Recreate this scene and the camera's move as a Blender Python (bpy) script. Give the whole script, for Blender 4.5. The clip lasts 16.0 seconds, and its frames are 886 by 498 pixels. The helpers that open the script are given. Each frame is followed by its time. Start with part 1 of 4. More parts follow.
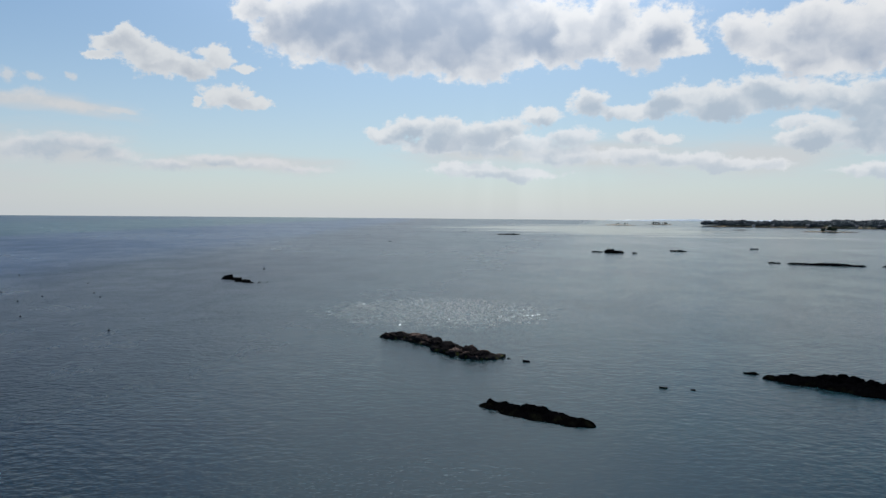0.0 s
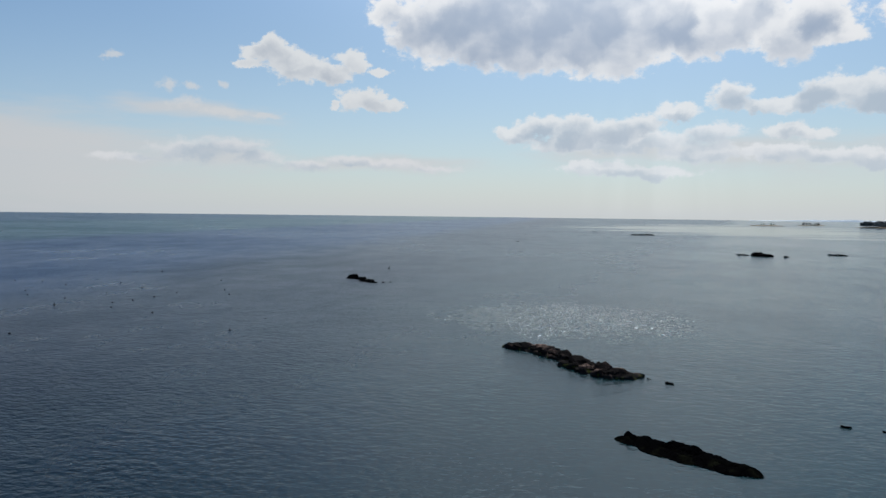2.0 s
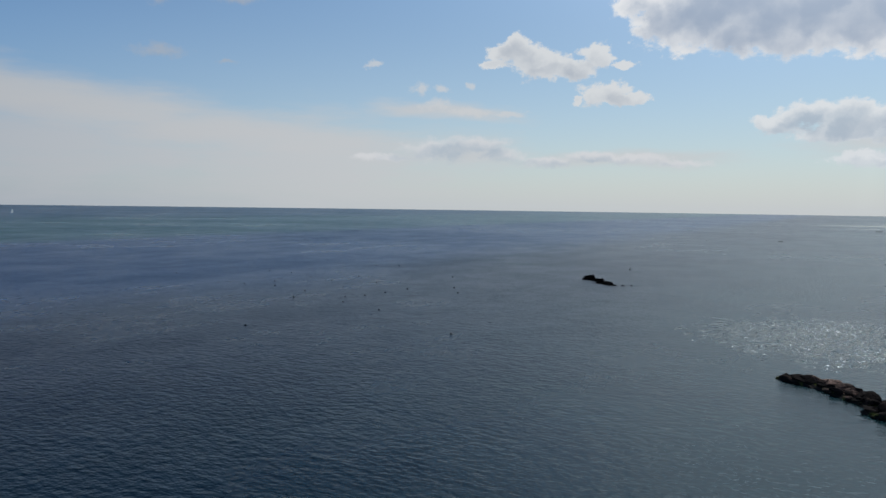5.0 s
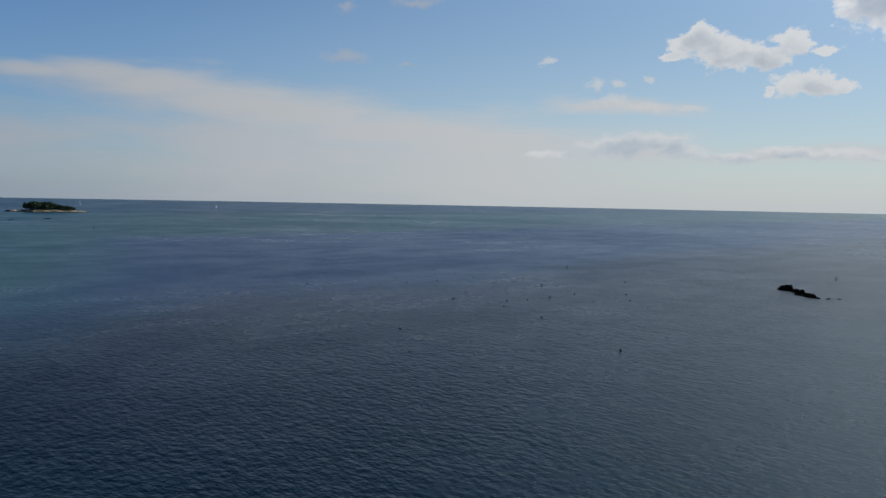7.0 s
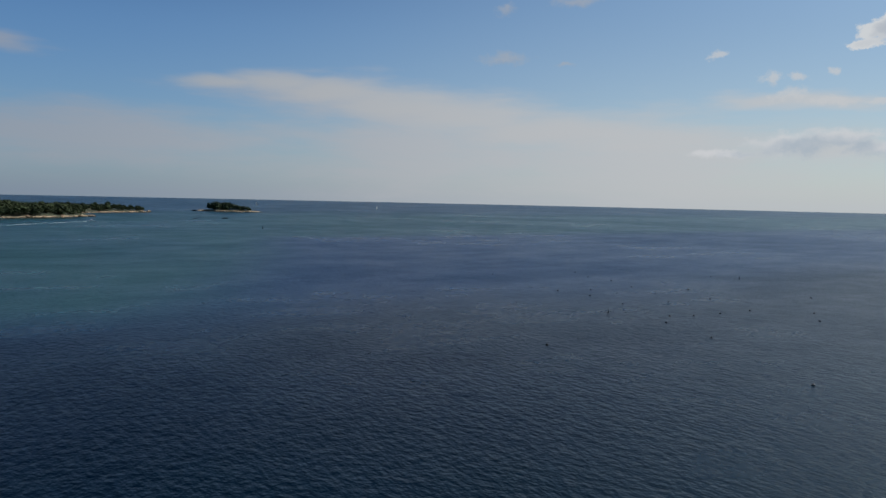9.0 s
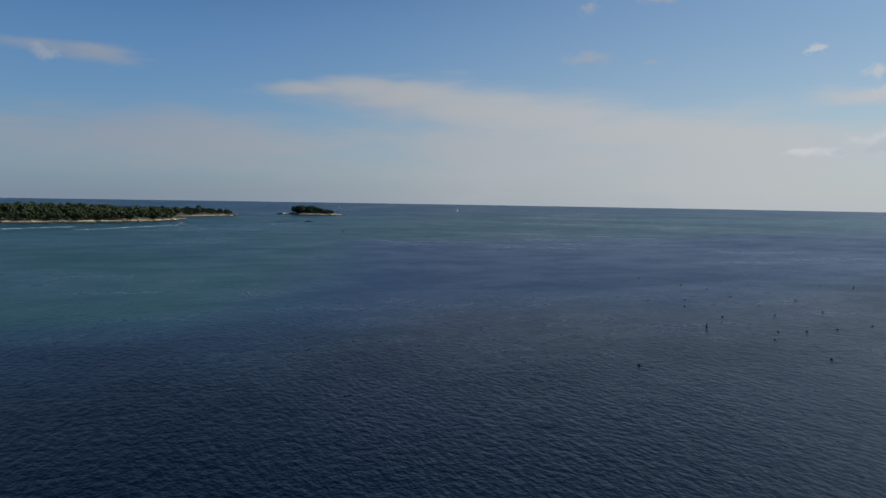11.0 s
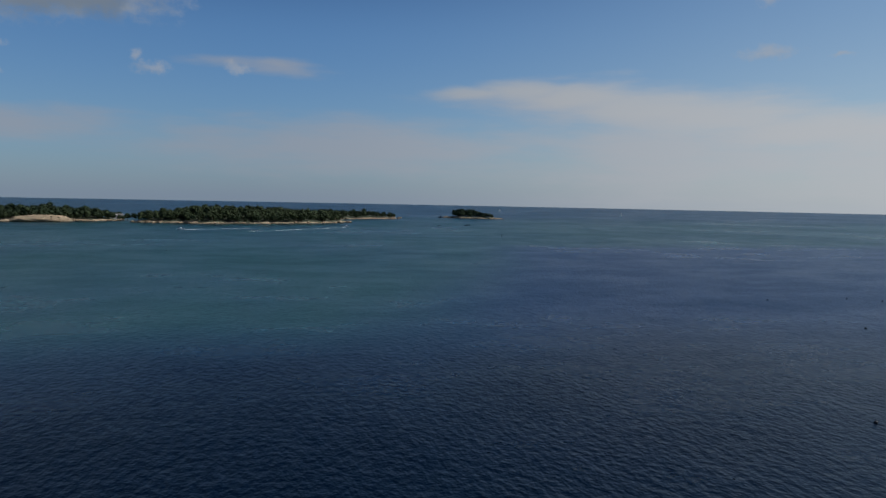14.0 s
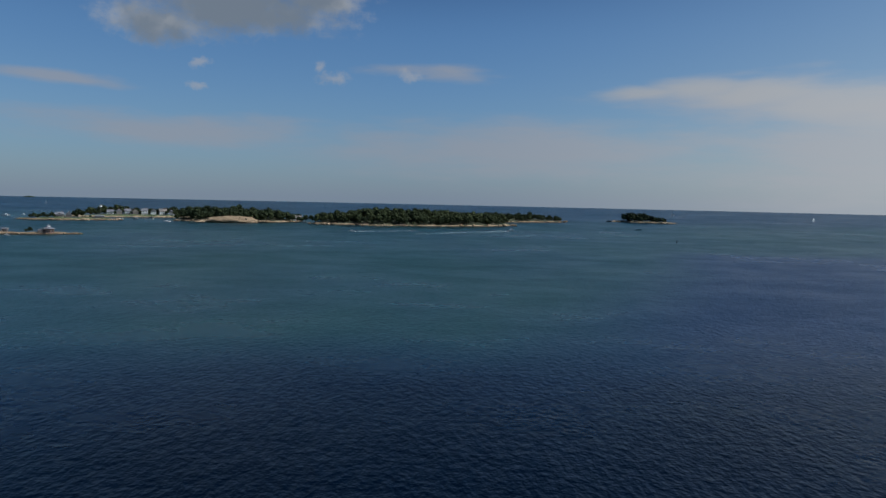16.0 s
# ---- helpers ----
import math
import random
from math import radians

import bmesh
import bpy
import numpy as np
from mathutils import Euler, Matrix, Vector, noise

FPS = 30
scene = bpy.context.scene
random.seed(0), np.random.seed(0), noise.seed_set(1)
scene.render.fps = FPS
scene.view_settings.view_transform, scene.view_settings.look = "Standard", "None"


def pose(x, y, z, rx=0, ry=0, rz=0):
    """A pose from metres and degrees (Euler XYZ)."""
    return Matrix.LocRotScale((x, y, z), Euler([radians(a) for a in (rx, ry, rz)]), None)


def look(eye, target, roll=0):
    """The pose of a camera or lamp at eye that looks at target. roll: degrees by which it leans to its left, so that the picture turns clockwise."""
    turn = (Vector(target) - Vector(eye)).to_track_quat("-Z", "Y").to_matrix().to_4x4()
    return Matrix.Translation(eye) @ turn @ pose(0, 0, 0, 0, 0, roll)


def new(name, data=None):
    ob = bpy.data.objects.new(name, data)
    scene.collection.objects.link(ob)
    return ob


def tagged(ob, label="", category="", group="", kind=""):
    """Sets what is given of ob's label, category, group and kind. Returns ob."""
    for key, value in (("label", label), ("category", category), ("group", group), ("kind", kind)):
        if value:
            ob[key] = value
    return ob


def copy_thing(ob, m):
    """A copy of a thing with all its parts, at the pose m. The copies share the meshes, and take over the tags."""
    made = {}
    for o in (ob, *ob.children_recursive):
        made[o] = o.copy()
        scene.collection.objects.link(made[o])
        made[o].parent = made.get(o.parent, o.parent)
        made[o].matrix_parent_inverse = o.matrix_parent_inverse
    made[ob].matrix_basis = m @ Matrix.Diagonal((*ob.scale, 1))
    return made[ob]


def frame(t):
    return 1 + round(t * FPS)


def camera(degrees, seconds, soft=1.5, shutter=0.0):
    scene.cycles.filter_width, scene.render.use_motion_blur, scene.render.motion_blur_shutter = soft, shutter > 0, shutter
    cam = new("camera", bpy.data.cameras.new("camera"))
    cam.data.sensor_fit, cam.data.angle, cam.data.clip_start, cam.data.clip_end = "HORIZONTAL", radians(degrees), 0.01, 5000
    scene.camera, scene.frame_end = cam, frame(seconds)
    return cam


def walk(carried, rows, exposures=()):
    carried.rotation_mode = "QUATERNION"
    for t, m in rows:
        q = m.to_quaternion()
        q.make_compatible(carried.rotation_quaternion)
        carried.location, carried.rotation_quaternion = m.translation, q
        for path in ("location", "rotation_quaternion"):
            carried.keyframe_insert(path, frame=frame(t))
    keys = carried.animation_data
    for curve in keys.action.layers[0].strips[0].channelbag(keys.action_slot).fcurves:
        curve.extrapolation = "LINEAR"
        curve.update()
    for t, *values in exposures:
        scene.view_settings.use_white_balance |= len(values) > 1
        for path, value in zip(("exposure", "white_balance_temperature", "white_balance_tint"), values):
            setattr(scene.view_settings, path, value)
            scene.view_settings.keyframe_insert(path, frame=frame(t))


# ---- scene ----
# A flight over a sound with rocks, wooded islands and a wide sky.

# ---- camera ----
cam = camera(64.25, 16.0)
# seconds, x, y, z, turn to the left, tilt, lean (degrees)
PATH = [
    (0.0, 0.00, 0.00, 26.00, 0.02, -2.77, 0.53),
    (0.5, 0.08, 2.96, 26.05, 1.95, -2.80, 0.54),
    (1.0, 0.07, 5.97, 26.09, 4.44, -2.84, 0.55),
    (1.5, -0.05, 9.02, 26.08, 7.43, -2.88, 0.62),
    (2.0, -0.22, 12.03, 26.05, 10.41, -2.94, 0.69),
    (2.5, -0.51, 15.07, 26.01, 13.36, -3.01, 0.71),
    (3.0, -0.99, 18.17, 25.93, 16.29, -3.10, 0.75),
    (3.5, -1.64, 21.31, 25.82, 19.44, -3.20, 0.74),
    (4.0, -2.55, 24.48, 25.73, 23.19, -3.30, 0.85),
    (4.2, -3.01, 25.68, 25.72, 24.69, -3.34, 0.82),
    (6.3, -8.56, 37.60, 25.82, 37.81, -3.73, 1.00),
    (6.5, -9.14, 38.69, 25.84, 39.43, -3.78, 1.05),
    (7.0, -10.74, 41.31, 25.91, 43.51, -3.86, 1.08),
    (7.5, -12.54, 43.80, 26.01, 47.58, -3.92, 1.17),
    (8.0, -14.47, 46.14, 26.10, 51.48, -3.96, 1.23),
    (8.5, -16.54, 48.28, 26.21, 53.85, -4.00, 1.23),
    (9.0, -18.63, 50.25, 26.27, 56.07, -4.00, 1.25),
    (9.5, -20.72, 52.06, 26.34, 58.26, -4.02, 1.18),
    (9.7, -21.59, 52.70, 26.36, 58.96, -3.97, 1.07),
    (11.8, -31.24, 58.70, 26.55, 64.73, -3.95, 1.05),
    (12.0, -32.21, 59.21, 26.57, 65.30, -3.93, 1.05),
    (12.5, -34.75, 60.32, 26.63, 67.27, -3.91, 1.07),
    (13.0, -37.43, 61.28, 26.70, 69.60, -3.90, 1.06),
    (13.5, -40.25, 62.14, 26.76, 72.32, -3.89, 1.08),
    (14.0, -43.20, 62.97, 26.82, 75.58, -3.87, 1.13),
    (14.5, -46.27, 63.72, 26.88, 79.12, -3.89, 1.15),
    (15.0, -49.45, 64.33, 26.92, 82.51, -3.90, 1.20),
    (15.5, -52.68, 64.88, 26.95, 85.82, -3.90, 1.25),
    (16.0, -55.94, 65.38, 26.96, 88.97, -3.90, 1.26),
]
EXPOSURES = [(0.0, -0.29, 5980, 10), (4.0, -0.34, 5980, 10), (8.0, -0.46, 5980, 10), (12.0, -0.54, 5900, 10), (16.0, -0.62, 5850, 10)]
walk(cam, [(t, pose(x, y, z, 90 + tilt, 0, turn) @ pose(0, 0, 0, 0, 0, lean)) for t, x, y, z, turn, tilt, lean in PATH], EXPOSURES)

# ---- sky and sun ----
SUN_TURN, SUN_HEIGHT = -4.0, 51.0      # degrees to the left of +y, degrees above the horizon

# clouds: turn to the left of +y, height, half width, half height, in degrees
BANK_HIGH = [(4.0, 15.0, 6.9, 3.3), (8.5, 15.2, 6.0, 2.8), (-1.4, 14.6, 5.0, 3.3), (12.8, 14.4, 2.7, 2.1), (14.7, 15.6, 2.1, 1.2), (11.1, 13.8, 3.4, 2.2), (7.6, 13.1, 3.3, 1.9), (4.0, 12.8, 4.2, 1.9), (-0.6, 12.4, 4.2, 1.9), (-3.3, 12.0, 3.3, 1.7), (-5.1, 13.8, 3.3, 2.8), (-7.7, 14.6, 2.8, 2.5), (-11.3, 14.0, 3.3, 2.4), (-13.0, 15.0, 2.8, 1.9), (-15.1, 12.8, 2.8, 1.8), (-17.0, 13.9, 2.8, 2.2), (-19.0, 12.7, 1.6, 0.8), (-9.5, 12.8, 2.8, 1.4), (1.3, 18.3, 15.6, 3.2)]
BANK_CORE = [(4.4, 15.2, 7.8, 3.7), (-0.5, 15.0, 6.0, 3.4), (8.5, 14.8, 3.7, 1.8), (-7.3, 13.7, 2.8, 1.3), (-16.8, 13.5, 1.8, 0.9)]
BANK_RIGHT = [(-22.8, 13.5, 2.1, 1.7), (-24.7, 12.4, 2.8, 1.7), (-27.6, 13.4, 3.8, 2.1), (-29.4, 11.9, 4.2, 2.4), (-31.4, 12.8, 3.8, 2.4), (-26.6, 11.3, 2.4, 1.3)]
PUFFS = [(24, 12.55, 1.34, 1.03), (23.2, 11.75, 1.85, 1.2), (21.9, 11.05, 2.86, 1.12), (19.9, 10.75, 2.44, 0.86), (17.7, 11.75, 1.43, 0.86), (25.1, 11.95, 1.51, 0.69), (25.9, 11.15, 1.09, 0.43), (15.6, 10.95, 1.01, 0.43), (17.1, 8.95, 2.02, 0.95), (15.8, 8.45, 1.34, 0.6), (14.5, 8.65, 1.09, 0.6), (19.1, 8.35, 0.5, 0.34)]
BANK_MID = [(4.8, 6.3, 2.1, 0.8), (2.3, 7.0, 2.3, 1.0), (-0.2, 6.5, 3.0, 1.3), (-2.9, 6.6, 3.5, 1.1), (-5.4, 7.1, 1.8, 0.8), (1.0, 5.6, 2.6, 0.7), (-7.8, 7.9, 1.7, 0.7), (-11.4, 8.8, 1.6, 1.1), (-13.5, 8.1, 1.6, 0.6), (-16.1, 8.2, 2.6, 0.8), (-18.6, 8.9, 3.5, 1.3), (-21.8, 8.5, 3.9, 1.3), (-24.1, 9.1, 2.8, 1.3), (-26.7, 8.7, 3.2, 1.2), (-28.4, 8.8, 2.0, 0.8), (-15.3, 6.3, 1.7, 0.6), (-17.0, 6.0, 1.6, 0.5), (-31.2, 8.2, 3.0, 1.7), (-27.5, 5.7, 2.7, 0.8), (-29.9, 6.2, 3.5, 1.2), (-31.9, 5.7, 3.0, 1.2)]
BANK_LOW = [(-10.1, 6.4, 2.6, 0.8), (-4.3, 5.7, 6.0, 1.0), (-9.7, 4.8, 3.7, 0.8), (-14.5, 4.8, 2.9, 0.8), (-18.7, 4.4, 3.7, 0.7), (-22.3, 4.0, 3.7, 0.6), (-24.2, 3.9, 2.3, 0.5), (-2.0, 3.7, 3.7, 0.6), (-5.2, 3.3, 4.6, 0.6), (-31.7, 3.4, 3.2, 0.6), (-26.7, 6.9, 2.1, 0.5)]
SCRAPS = [(51.4, 11.1, 2.4, 0.6), (51.5, 14.8, 1.1, 0.6), (45.8, 15.4, 2.4, 0.5), (46.7, 10.7, 1.0, 0.3), (92.0, 9.8, 0.9, 0.5), (97.9, 9.4, 1.3, 0.6), (99.0, 10.1, 0.6, 0.5), (99.1, 10.2, 0.6, 0.6), (97.7, 9.4, 0.8, 0.5), (91.9, 9.9, 0.6, 0.5), (108.0, 9.9, 0.9, 0.4), (108.2, 8.3, 1.0, 0.4)]
BANK_EAST = [(105.3, 14.0, 9.9, 2.3), (99.4, 15.0, 4.0, 1.8), (110.9, 12.5, 4.6, 1.7), (106.1, 16.3, 11.5, 2.8)]
WISPS = [(35.3, 11.2, 0.9, 0.25), (31.6, 9.4, 1.0, 0.6), (29.8, 9.3, 0.7, 0.4), (27.5, 9.6, 0.4, 0.4), (30.4, 8.0, 1.5, 0.6), (28.0, 7.5, 2.6, 0.5), (24.8, 7.4, 2.4, 0.3)]
LENS = [(29.8, 4.5, 3.6, 1.05), (27.2, 4.9, 3.2, 0.75), (25.2, 4.1, 3.0, 0.65), (21.5, 3.7, 3.2, 0.5), (17.8, 4.0, 3.0, 0.6), (14.6, 3.9, 3.2, 0.5), (11.4, 3.6, 2.6, 0.4), (34.5, 3.9, 3.0, 0.4)]
FAN = [(74.0, 8.7, 3.6, 0.6), (70.0, 8.9, 4.6, 0.9), (65.0, 8.4, 6.0, 1.2), (59.5, 7.6, 7.5, 1.6), (54.0, 6.9, 7.5, 1.8), (48.0, 5.7, 8.5, 1.7), (40.0, 4.8, 9.0, 1.6)]
VEILS = [(-4.0, 4.9, 9.0, 1.6), (-14.0, 4.6, 9.0, 1.7), (-24.0, 4.4, 8.0, 1.7), (28.7, 4.2, 6.9, 1.6), (15.8, 3.7, 9.2, 0.8), (29.3, 7.6, 6.9, 0.8), (66.4, 8.5, 10.6, 1.4), (59.2, 7.1, 11.9, 2.2), (48.3, 5.0, 15.1, 1.7), (28.7, 4.4, 5.0, 1.1), (83.0, 4.2, 19.3, 2.8), (89.8, 10.1, 4.2, 0.7), (117.6, 7.9, 5.5, 0.6), (83.9, 4.4, 13.8, 1.2), (110.2, 4.9, 13.8, 1.4), (57.0, 3.8, 16.0, 4.6), (41.0, 3.2, 16.0, 4.0)]


class Nodes:
    """Short-hand for building a node tree."""

    def __init__(self, tree):
        self.tree = tree
        tree.nodes.clear()

    def add(self, kind, **settings):
        n = self.tree.nodes.new(kind)
        for k, v in settings.items():
            setattr(n, k, v)
        return n

    def put(self, socket, value):
        if hasattr(value, "is_output"):
            self.tree.links.new(value, socket)
        else:
            socket.default_value = value

    def math(self, op, a, b=0.0, c=0.0, clamp=False):
        n = self.add("ShaderNodeMath", operation=op, use_clamp=clamp)
        for s, v in zip(n.inputs, (a, b, c)):
            self.put(s, v)
        return n.outputs[0]

    def vec(self, op, a, b=(0, 0, 0)):
        n = self.add("ShaderNodeVectorMath", operation=op)
        self.put(n.inputs[0], a)
        if op == "SCALE":
            self.put(n.inputs[3], b)
        else:
            self.put(n.inputs[1], b)
        return n.outputs[1] if op in ("LENGTH", "DOT_PRODUCT", "DISTANCE") else n.outputs[0]

    def step(self, v, lo, hi, to_lo=0.0, to_hi=1.0, kind="SMOOTHSTEP"):
        n = self.add("ShaderNodeMapRange", interpolation_type=kind)
        for s, x in zip(n.inputs[:5], (v, lo, hi, to_lo, to_hi)):
            self.put(s, x)
        return n.outputs[0]

    def noise(self, v, scale, detail=4.0, rough=0.5, colour=False):
        n = self.add("ShaderNodeTexNoise")
        self.put(n.inputs["Vector"], v)
        self.put(n.inputs["Scale"], scale)
        self.put(n.inputs["Detail"], detail)
        self.put(n.inputs["Roughness"], rough)
        return n.outputs["Color" if colour else "Fac"]

    def mix(self, f, a, b, blend="MIX"):
        n = self.add("ShaderNodeMix", data_type="RGBA", blend_type=blend)
        self.put(n.inputs[0], f)
        for s, v in ((n.inputs[6], a), (n.inputs[7], b)):
            self.put(s, (*v, 1) if isinstance(v, tuple) and len(v) == 3 else v)
        return n.outputs[2]

    def bump(self, height, strength, distance, normal=None):
        n = self.add("ShaderNodeBump")
        self.put(n.inputs["Strength"], strength)
        self.put(n.inputs["Distance"], distance)
        self.put(n.inputs["Height"], height)
        if normal is not None:
            self.put(n.inputs["Normal"], normal)
        return n.outputs[0]


def make_sky():
    world = bpy.data.worlds.new("sky")
    scene.world = world
    world.use_nodes = True
    n = Nodes(world.node_tree)
    way = n.add("ShaderNodeTexCoord").outputs["Generated"]
    sky = n.add("ShaderNodeTexSky", sky_type="NISHITA", sun_disc=False, sun_elevation=radians(SUN_HEIGHT),
                sun_rotation=radians(-SUN_TURN), air_density=1.0, dust_density=0.3, ozone_density=3.5)
    xyz = n.add("ShaderNodeSeparateXYZ")
    n.put(xyz.inputs[0], way)
    x, y, z = xyz.outputs
    turn = n.math("MULTIPLY", n.math("ARCTAN2", n.math("MULTIPLY", x, -1.0), y), 180 / math.pi)
    high = n.math("MULTIPLY", n.math("ARCSINE", z), 180 / math.pi)
    spot = n.add("ShaderNodeCombineXYZ")
    n.put(spot.inputs[0], turn)
    n.put(spot.inputs[1], high)
    spot = spot.outputs[0]
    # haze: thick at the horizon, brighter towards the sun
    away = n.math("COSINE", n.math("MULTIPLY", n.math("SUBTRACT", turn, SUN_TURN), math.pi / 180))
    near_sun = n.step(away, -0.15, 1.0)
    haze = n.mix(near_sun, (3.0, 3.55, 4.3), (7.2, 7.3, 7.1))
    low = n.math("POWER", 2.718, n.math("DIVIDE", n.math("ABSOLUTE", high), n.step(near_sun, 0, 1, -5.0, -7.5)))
    clear = n.mix(1.0, sky.outputs[0], n.mix(near_sun, (0.72, 0.95, 1.10), (1.09, 1.12, 1.02)), "MULTIPLY")
    # the sky deepens towards the zenith, most of all away from the sun
    clear = n.mix(n.step(high, 12.0, 25.0), clear, n.mix(1.0, clear, n.mix(near_sun, (0.20, 0.26, 0.38), (1.2, 1.2, 1.2)), "MULTIPLY"))
    clear = n.mix(n.step(high, 18.0, 36.0), clear, n.mix(1.0, clear, n.mix(n.step(away, 0.35, 0.97), (0.42, 0.50, 0.64), (1.0, 1.0, 1.0)), "MULTIPLY"))
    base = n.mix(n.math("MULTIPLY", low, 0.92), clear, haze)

    def field(at, blobs, squash=1.0):
        top = None
        for a, e, w, h in blobs:
            d = n.vec("LENGTH", n.vec("MULTIPLY", n.vec("SUBTRACT", at, (a, e, 0)), (1 / w, 1 / h, 0)))
            v = n.math("SUBTRACT", 1.0, d)
            top = v if top is None else n.math("SMOOTH_MAX", top, v, 0.25)
        return top

    def lumps(at, scale):
        return n.math("MULTIPLY", n.math("SUBTRACT", n.noise(n.vec("MULTIPLY", at, (0.8, 1.2, 1.0)), scale, 2.0, 0.5), 0.5), 0.9)

    def curls(at, scale):
        return n.math("MULTIPLY", n.math("SUBTRACT", n.noise(n.vec("MULTIPLY", at, (0.8, 1.15, 1.0)), scale * 3.2, 9.0, 0.66), 0.5), 1.1)

    # billows: the place is bent before the shapes are laid on it
    bend = n.vec("SUBTRACT", n.noise(spot, 0.55, 5.0, 0.6, True), (0.5, 0.5, 0.5))
    bent = n.vec("ADD", spot, n.vec("MULTIPLY", bend, (2.6, 1.6, 0.0)))

    # veils
    swirl = n.vec("SCALE", n.vec("SUBTRACT", n.noise(n.vec("MULTIPLY", spot, (0.5, 1.6, 1.0)), 0.16, 4.0, 0.55, True), (0.5, 0.5, 0.5)), 6.0)
    swirl = n.vec("MULTIPLY", swirl, (2.0, 0.45, 0.0))
    veil = n.math("ADD", field(n.vec("ADD", spot, swirl), VEILS),
                  n.math("MULTIPLY", n.math("SUBTRACT", n.noise(n.vec("MULTIPLY", spot, (0.28, 1.5, 1.0)), 0.5, 7.0, 0.62), 0.5), 1.3))
    veil = n.step(veil, -0.25, 0.90, 0.0, n.step(near_sun, 0.0, 0.35, 0.74, 0.84))
    base = n.mix(veil, base, n.mix(near_sun, (4.4, 4.5, 4.8), (7.7, 7.5, 7.1)))
    fan = n.math("ADD", field(n.vec("ADD", spot, n.vec("SCALE", swirl, 0.45)), FAN),
                 n.math("MULTIPLY", n.math("SUBTRACT", n.noise(n.vec("MULTIPLY", n.vec("ADD", spot, n.vec("SCALE", swirl, 0.6)), (0.30, 1.6, 1.0)), 0.55, 8.0, 0.62), 0.5), 0.9))
    base = n.mix(n.step(fan, -0.15, 0.75, 0.0, n.step(near_sun, 0.0, 0.35, 0.70, 0.78)), base, n.mix(near_sun, (5.0, 5.05, 5.0), (7.7, 7.5, 7.1)))
    # heaped clouds, bright at the rim and on top, grey below and where thick
    core = n.step(field(bent, BANK_CORE), -0.5, 0.8, 0.0, 0.38)
    for blobs, scale, bright, grey, opaque, ends, heavy, ragged, edge in (
            (LENS, 0.5, (8.8, 8.5, 8.1), (5.6, 6.2, 6.6), 0.85, (0.05, 0.8), 0.1, 0.8, 0.7),
            (WISPS, 0.9, (8.0, 7.8, 7.4), (7.0, 7.0, 6.9), 0.72, (0.2, 1.0), 0.0, 1.2, 0.8),
            (BANK_LOW, 0.5, (9.5, 9.3, 8.9), (6.3, 6.8, 7.1), 0.88, (0.05, 0.8), 0.1, 1.0, 0.38),
            (BANK_MID, 0.5, (9.5, 9.3, 8.8), (5.4, 6.0, 6.5), 0.92, (0.1, 0.85), 0.1, 1.0, 0.30),
            (PUFFS, 0.6, (8.9, 8.7, 8.2), (5.8, 6.0, 6.2), 0.95, (0.1, 1.0), 0.0, 1.0, 0.26),
            (SCRAPS, 0.9, (5.6, 5.5, 5.4), (4.4, 4.5, 4.7), 0.55, (0.10, 0.85), 0.0, 0.9, 0.95),
            (BANK_HIGH + BANK_RIGHT, 0.4, (9.6, 9.3, 8.8), (3.7, 4.4, 5.4), 1.0, (0.12, 1.15), core, 1.0, 0.26),
            (BANK_EAST, 0.3, (6.0, 5.9, 5.7), (2.6, 3.0, 3.4), 0.95, (0.0, 0.75), 0.1, 0.8, 0.7)):
        shape = field(bent, blobs)
        rough = n.math("ADD", lumps(spot, scale), curls(spot, scale))
        thick = n.math("ADD", shape, n.math("MULTIPLY", rough, ragged))
        # light falls from above: what has much cloud over it is grey, the rims and the tops are bright
        up = n.vec("ADD", spot, (-0.1, 0.7, 0.0))
        above = n.math("ADD", n.math("MINIMUM", field(n.vec("ADD", bent, (-0.1, 0.7, 0.0)), blobs), 0.6), n.math("MULTIPLY", lumps(up, scale), 0.6))
        here = n.math("ADD", n.math("MINIMUM", shape, 0.6), n.math("ADD", n.math("MULTIPLY", lumps(spot, scale), 0.6), n.math("MULTIPLY", curls(spot, scale), 0.30)))
        billow = n.math("MULTIPLY", n.math("SUBTRACT", n.noise(bent, scale * 1.0, 2.0, 0.45), 0.47), 1.1)
        cover = n.step(thick, -0.10, edge, 0.0, opaque)
        dark = n.math("ADD", n.math("ADD", here, heavy), n.math("ADD", billow, n.math("MULTIPLY", n.math("SUBTRACT", above, here), 0.6)))
        base = n.mix(cover, base, n.mix(n.step(dark, *ends), bright, grey))
    # faint shafts of sunlight under the cloud bank
    shaft = n.math("DIVIDE", n.math("SUBTRACT", turn, -6.0), n.math("SUBTRACT", SUN_HEIGHT, high))
    lit = n.math("MULTIPLY", n.math("MULTIPLY", n.step(n.math("ABSOLUTE", shaft), 0.02, 0.20, 1.0, 0.0), n.step(high, 5.0, 11.0, 1.0, 0.0)), n.step(high, -0.5, 0.5))
    lit = n.math("MULTIPLY", lit, n.step(n.noise(shaft, 11.0, 2.0, 0.5), 0.38, 0.66, 0.02, 0.34))
    base = n.mix(1.0, base, n.vec("SCALE", n.mix(0.0, (1.0, 0.98, 0.93), (0.0, 0.0, 0.0)), lit), "ADD")
    # the bright sky round the sun
    way_to_sun = Vector((-math.sin(radians(SUN_TURN)) * math.cos(radians(SUN_HEIGHT)), math.cos(radians(SUN_TURN)) * math.cos(radians(SUN_HEIGHT)), math.sin(radians(SUN_HEIGHT))))
